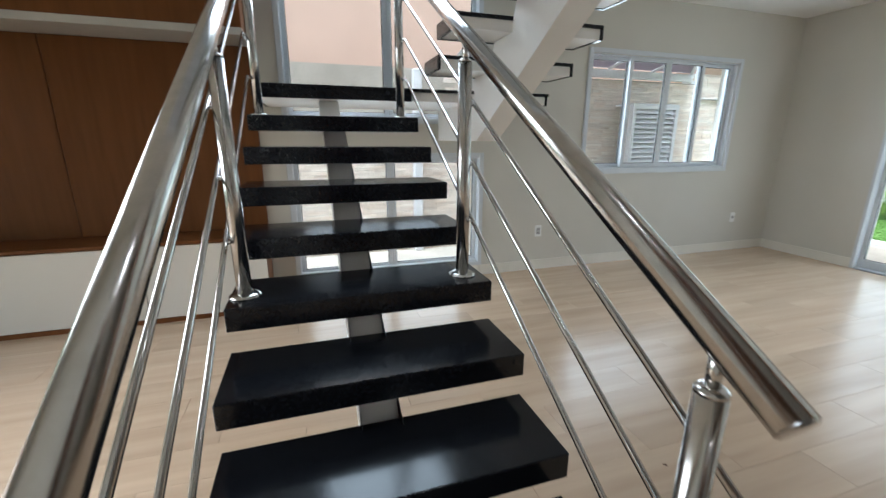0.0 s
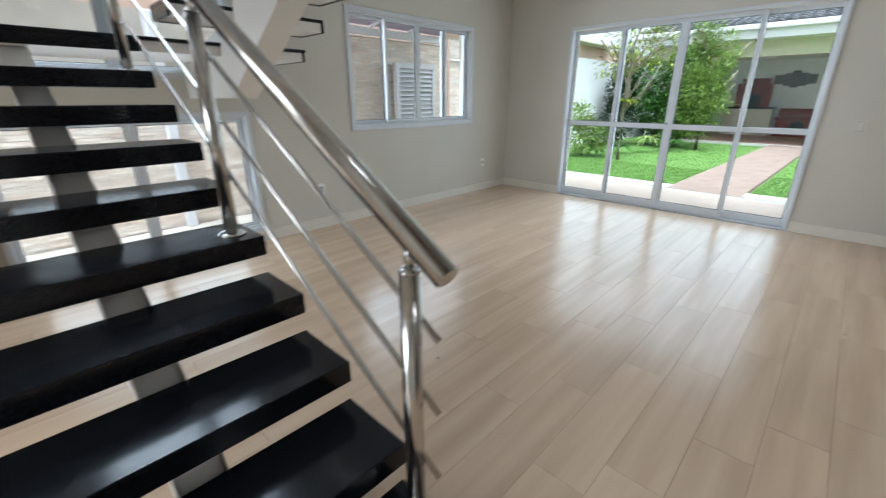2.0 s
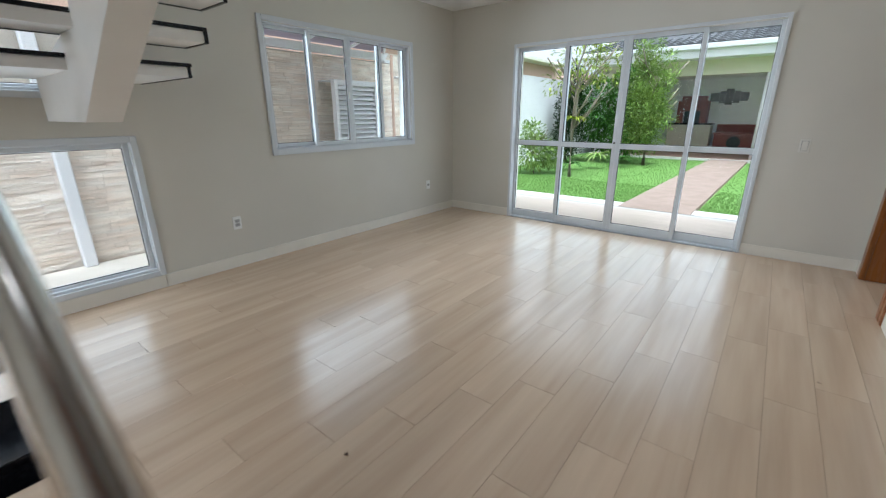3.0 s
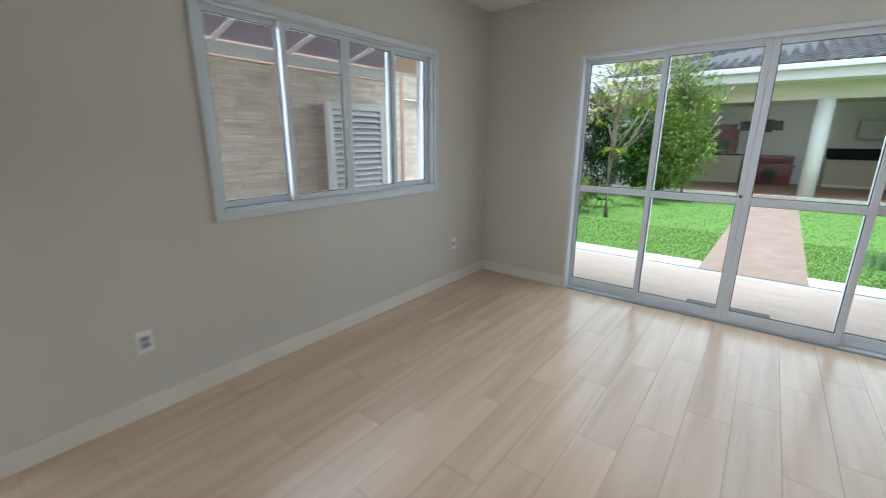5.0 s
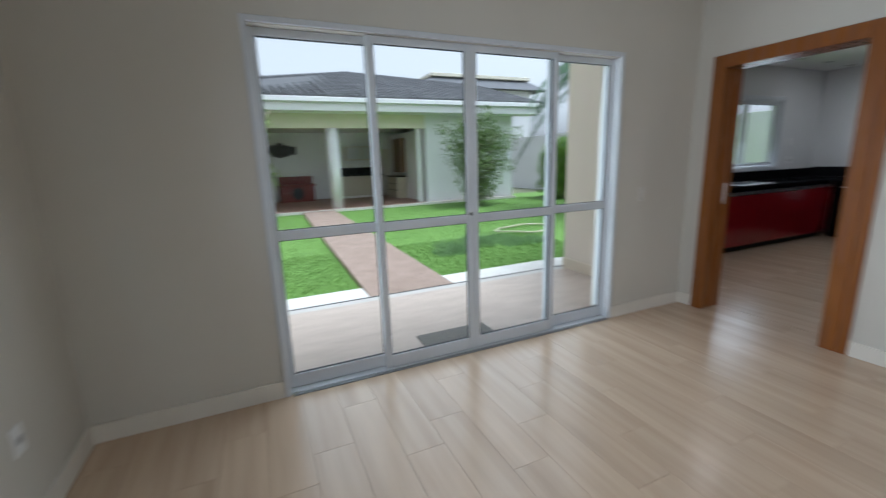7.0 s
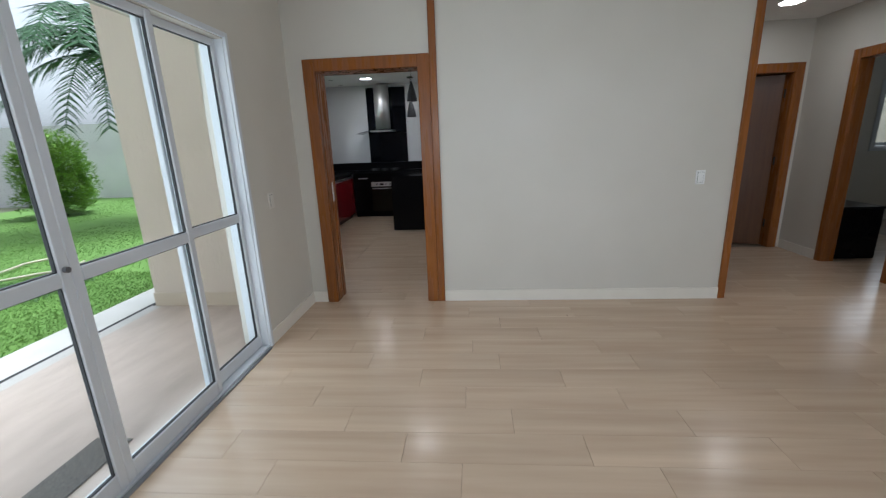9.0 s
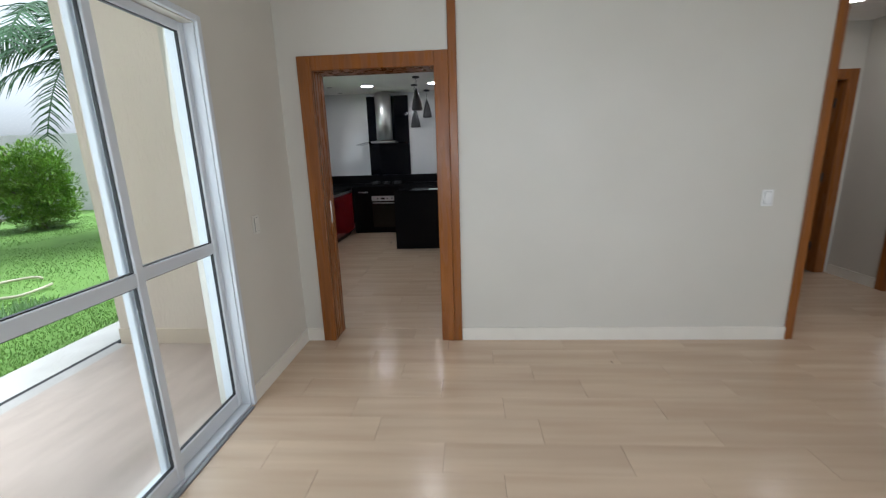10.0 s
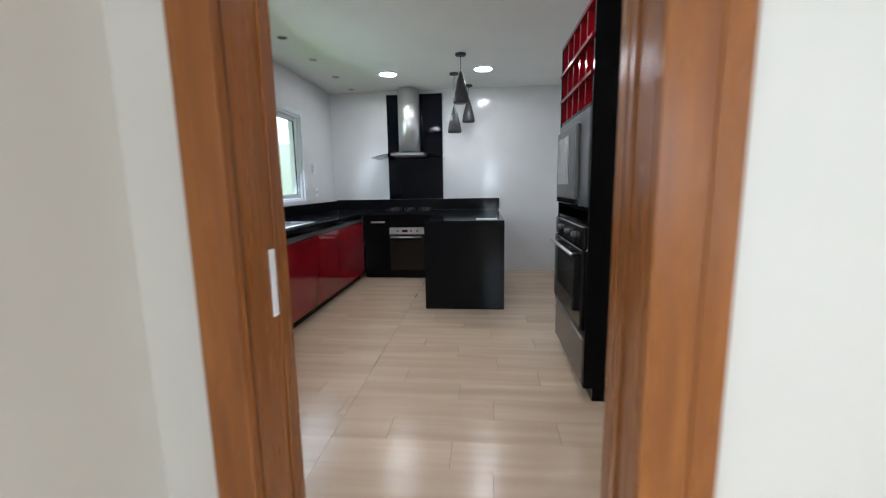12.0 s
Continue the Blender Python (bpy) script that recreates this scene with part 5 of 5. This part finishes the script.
plant("loose_shrub", "airy grey-green shrub on the lawn by the white wall", "shrub", (7.75, 9.55, -0.1), 1.5, 0.035, 10, 0.85,
      [(7.75, 9.55, 0.35, 0.62, 0.45), (7.75, 9.55, 0.85, 0.95, 0.75), (7.70, 9.55, 1.5, 1.2, 0.75), (7.25, 9.45, 2.1, 0.85, 0.6), (8.40, 9.65, 2.0, 0.85, 0.55), (7.80, 9.55, 2.35, 0.8, 0.45), (9.25, 9.60, 2.3, 0.3, 0.3), (6.40, 9.40, 2.4, 0.3, 0.26), (8.00, 9.50, 2.9, 0.32, 0.26), (8.90, 9.50, 1.2, 0.32, 0.3)], 10000, 0.105, L_GREY, 16, slim=0.5, shell=0.35)
CX, CY = 11.45, 9.75
plant("round_conifer", "rounded dense green conifer by the white wall", "conifer", (CX, CY, -0.1), 1.4, 0.07, 4, 0.5,
      [(CX, CY, 0.22, 0.72, 0.32), (CX, CY, 0.62, 0.85, 0.62), (CX, CY, 1.2, 0.85, 0.78)] + [(CX + 0.63 * math.cos(k * 2.4) * (1.15 - 0.4 * (k / 21) ** 2), CY + 0.63 * math.sin(k * 2.4) * (1.15 - 0.4 * (k / 21) ** 2), 0.27 + k * 0.080, 0.30, 0.26) for k in range(22)], 19000, 0.10, L_CON, 17, -0.5, 0.35, 0.75)


def rosette(name, label, base, count, length, width, material, seed, rise=0.9):
    """Strap leaves that arch out of one point."""
    rg = random.Random(seed)
    t = thing(name, label, "plant", base)
    for k in range(count):
        a = k * 2.4 + rg.uniform(-0.2, 0.2)
        up = rise * rg.uniform(0.5, 1.1)
        own = bmesh.new()
        prev = None
        for s in range(7):
            u = s / 6
            c = Vector((math.cos(a) * u * length, math.sin(a) * u * length, length * (up * u - 0.9 * u * u))) + Vector(base)
            w = width * (1 - u ** 2) * 0.5 + 0.002
            side = Vector((-math.sin(a), math.cos(a), 0)) * w
            row = [own.verts.new(c - side + Vector((0, 0, w * 0.4))), own.verts.new(c), own.verts.new(c + side + Vector((0, 0, w * 0.4)))]
            if prev:
                own.faces.new((prev[0], prev[1], row[1], row[0])), own.faces.new((prev[1], prev[2], row[2], row[1]))
            prev = row
        part("leaf", own, material, t)
    return t


L_LIME = leafmat("lime_leaf", (0.50, 0.54, 0.05), (0.30, 0.38, 0.03))
rosette("bromeliad", "lime green bromeliad growing on the tree trunk", (-0.05, 4.83, 1.26), 18, 0.32, 0.05, L_LIME, 21)
rosette("bromeliad", "green bromeliad at the foot of the tree", (-0.6, 6.2, 0.05), 16, 0.45, 0.07, L_MID, 22)
rosette("bromeliad", "green bromeliad in the planting bed", (-0.1, 6.9, 0.25), 16, 0.5, 0.07, L_LIGHT, 23)
rosette("bromeliad", "dark bromeliad in the shady bed", (0.3, 7.6, 0.1), 14, 0.5, 0.08, L_MID, 24)

# palm: arching fronds with hanging leaflets
PX, PY, PZ = 10.2, 6.2, 3.5
palm = thing("palm_tree", "green feather palm beside the house", "palm", (PX, PY, -0.1))
part("trunk", tube([(PX, PY, -0.1), (PX - 0.02, PY, 1.3), (PX, PY, PZ)], 0.11, 12), BARK, palm, "", True)
rg = random.Random(31)
for k in range(17):
    a = k * 2.39996 + rg.uniform(-0.1, 0.1)
    lift, ln = rg.uniform(0.15, 1.3), rg.uniform(2.6, 3.3)
    rach, verts, faces = [], [], []
    for s in range(25):
        u = s / 24
        rr = ln * (u * math.cos(lift * 0.6) * 0.9)
        rach.append(Vector((PX + math.cos(a) * rr, PY + math.sin(a) * rr, PZ + ln * (math.sin(lift) * u - 0.95 * u ** 2.1))))
    fr = part("frond_stem", tube(rach, 0.014, 6), L_PALM, palm)
    for s in range(2, 25):
        u = s / 24
        d = (rach[min(s + 1, 24)] - rach[s - 1]).normalized()
        side = d.cross(Vector((0, 0, 1))).normalized()
        for sg in (-1, 1):
            for off in (0.0, 0.5):
                l = 0.85 * (1 - 0.75 * abs(u - 0.45)) * rg.uniform(0.85, 1.1)
                p = rach[s] - d * off * 0.125
                tip = p + (side * sg * 0.80 + d * 0.60 + Vector((0, 0, -0.20 - 0.35 * rg.random()))).normalized() * l
                mid = p.lerp(tip, 0.5) + Vector((0, 0, 0.05))
                w = d * 0.021
                n = len(verts)
                verts += [p - w, p + w, mid + w, mid - w, tip]
                faces += [(n, n + 1, n + 2, n + 3), (n + 3, n + 2, n + 4)]
    raw("leaflets", verts, faces, L_PALM, parent=palm)

# grass
rs = np.random.RandomState(5)
verts, faces = [], []


def sow(count, x0, x1, y0, y1, h):
    xs, ys = rs.uniform(x0, x1, count), rs.uniform(y0, y1, count)
    for x, y in zip(xs, ys):
        t = (y - 1.762) / 10.94
        if 1.96 + 0.26 * t < x < 3.04 + 0.235 * t:
            continue
        a, hh = rs.uniform(0, 6.283), h * rs.uniform(0.6, 1.4)
        dx, dy = math.cos(a) * 0.007, math.sin(a) * 0.007
        lx, ly = rs.uniform(-0.5, 0.5) * hh, rs.uniform(-0.5, 0.5) * hh
        n = len(verts)
        verts.extend(((x - dx, y - dy, -0.105), (x + dx, y + dy, -0.105), (x + lx, y + ly, -0.1 + hh)))
        faces.append((n, n + 1, n + 2))


sow(40000, -1.2, 6.0, 2.17, 4.6, 0.020)
sow(16000, -2.1, 9.0, 4.6, 8.0, 0.026)
sow(14000, -2.1, 15.4, 8.0, 11.0, 0.032)
sow(9000, 5.0, 12.0, 2.17, 7.0, 0.026)
raw("grass", verts, faces, mat("grass_blade", (0.17, 0.30, 0.065), (0.135, 0.255, 0.05), 0.6, scale=0.9, per="island", spread=0.09), "short bright green lawn grass", "grass", "stuff")
verts, faces = [], []
for cx, cy, r in ((4.3, 3.9, 0.55), (4.9, 4.1, 0.5), (5.3, 3.6, 0.45), (3.9, 3.5, 0.35)):
    sow(420, cx - r, cx + r, cy - 0.6 * r, cy + 0.6 * r, 0.13)
raw("tall_grass", verts, faces, mat("pale_grass_blade", (0.26, 0.40, 0.20), (0.20, 0.33, 0.15), 0.6, scale=0.9, per="island", spread=0.12), "taller pale blue-green tufts in the lawn", "grass", "stuff")

# ---------------------------------------------------------------- floor planks
PW, PL = 0.2095, 0.905
plank_mesh = {}


def plank_piece(w, l):
    key = (round(w, 3), round(l, 3))
    if key not in plank_mesh:
        bm = bmesh.new()
        a, b, e = w / 2 - 0.0005, l / 2 - 0.0008, 0.0003
        t = [bm.verts.new((sx * (a - e), sy * (b - e), 0.0)) for sx, sy in ((-1, -1), (1, -1), (1, 1), (-1, 1))]
        m = [bm.verts.new((sx * a, sy * b, -0.0006)) for sx, sy in ((-1, -1), (1, -1), (1, 1), (-1, 1))]
        d = [bm.verts.new((sx * a, sy * b, -0.005)) for sx, sy in ((-1, -1), (1, -1), (1, 1), (-1, 1))]
        bm.faces.new(t)
        for p, q in ((t, m), (m, d)):
            for k in range(4):
                bm.faces.new((p[k], q[k], q[(k + 1) % 4], p[(k + 1) % 4]))
        plank_mesh[key] = mesh_of("plank", bm, PLANK)
    return plank_mesh[key]


def lay(parent, x0, x1, y0, y1, phase=0):
    """Rows of planks along y, each row shifted against the next."""
    i0 = math.floor((x0 - 2.744) / PW)
    i = i0
    while 2.744 + i * PW < x1 - 0.01:
        xa, xb = max(x0, 2.744 + i * PW), min(x1, 2.744 + (i + 1) * PW)
        shift = (-0.869, -0.625, -1.20)[i % 3] + 0.03 * math.sin(i * 2.7)
        n0 = math.floor((y0 - shift) / PL)
        n = n0
        while shift + n * PL < y1 - 0.01:
            ya, yb = max(y0, shift + n * PL), min(y1, shift + (n + 1) * PL)
            if xb - xa > 0.02 and yb - ya > 0.02:
                ob = new("plank", plank_piece(xb - xa, yb - ya))
                ob.location = ((xa + xb) / 2, (ya + yb) / 2, -BASE[parent].z)
                ob.parent = parent
            n += 1
        i += 1


SEAM = 2.744 + 9 * PW  # a plank edge just inside the kitchen wall
lay(floor, 0.0, SEAM, SOUTH, 0.0)
lay(floor, SEAM, 6.39, -5.55, -3.80)
lay(floor, SEAM, XK, -1.137, -0.25)
lay(floor, XK, 10.0, -1.95, 0.0)
lay(floor, SEAM, 7.0, -7.3, -5.55)
lay(floor_k, XK, 10.0, 0.0, 1.03)
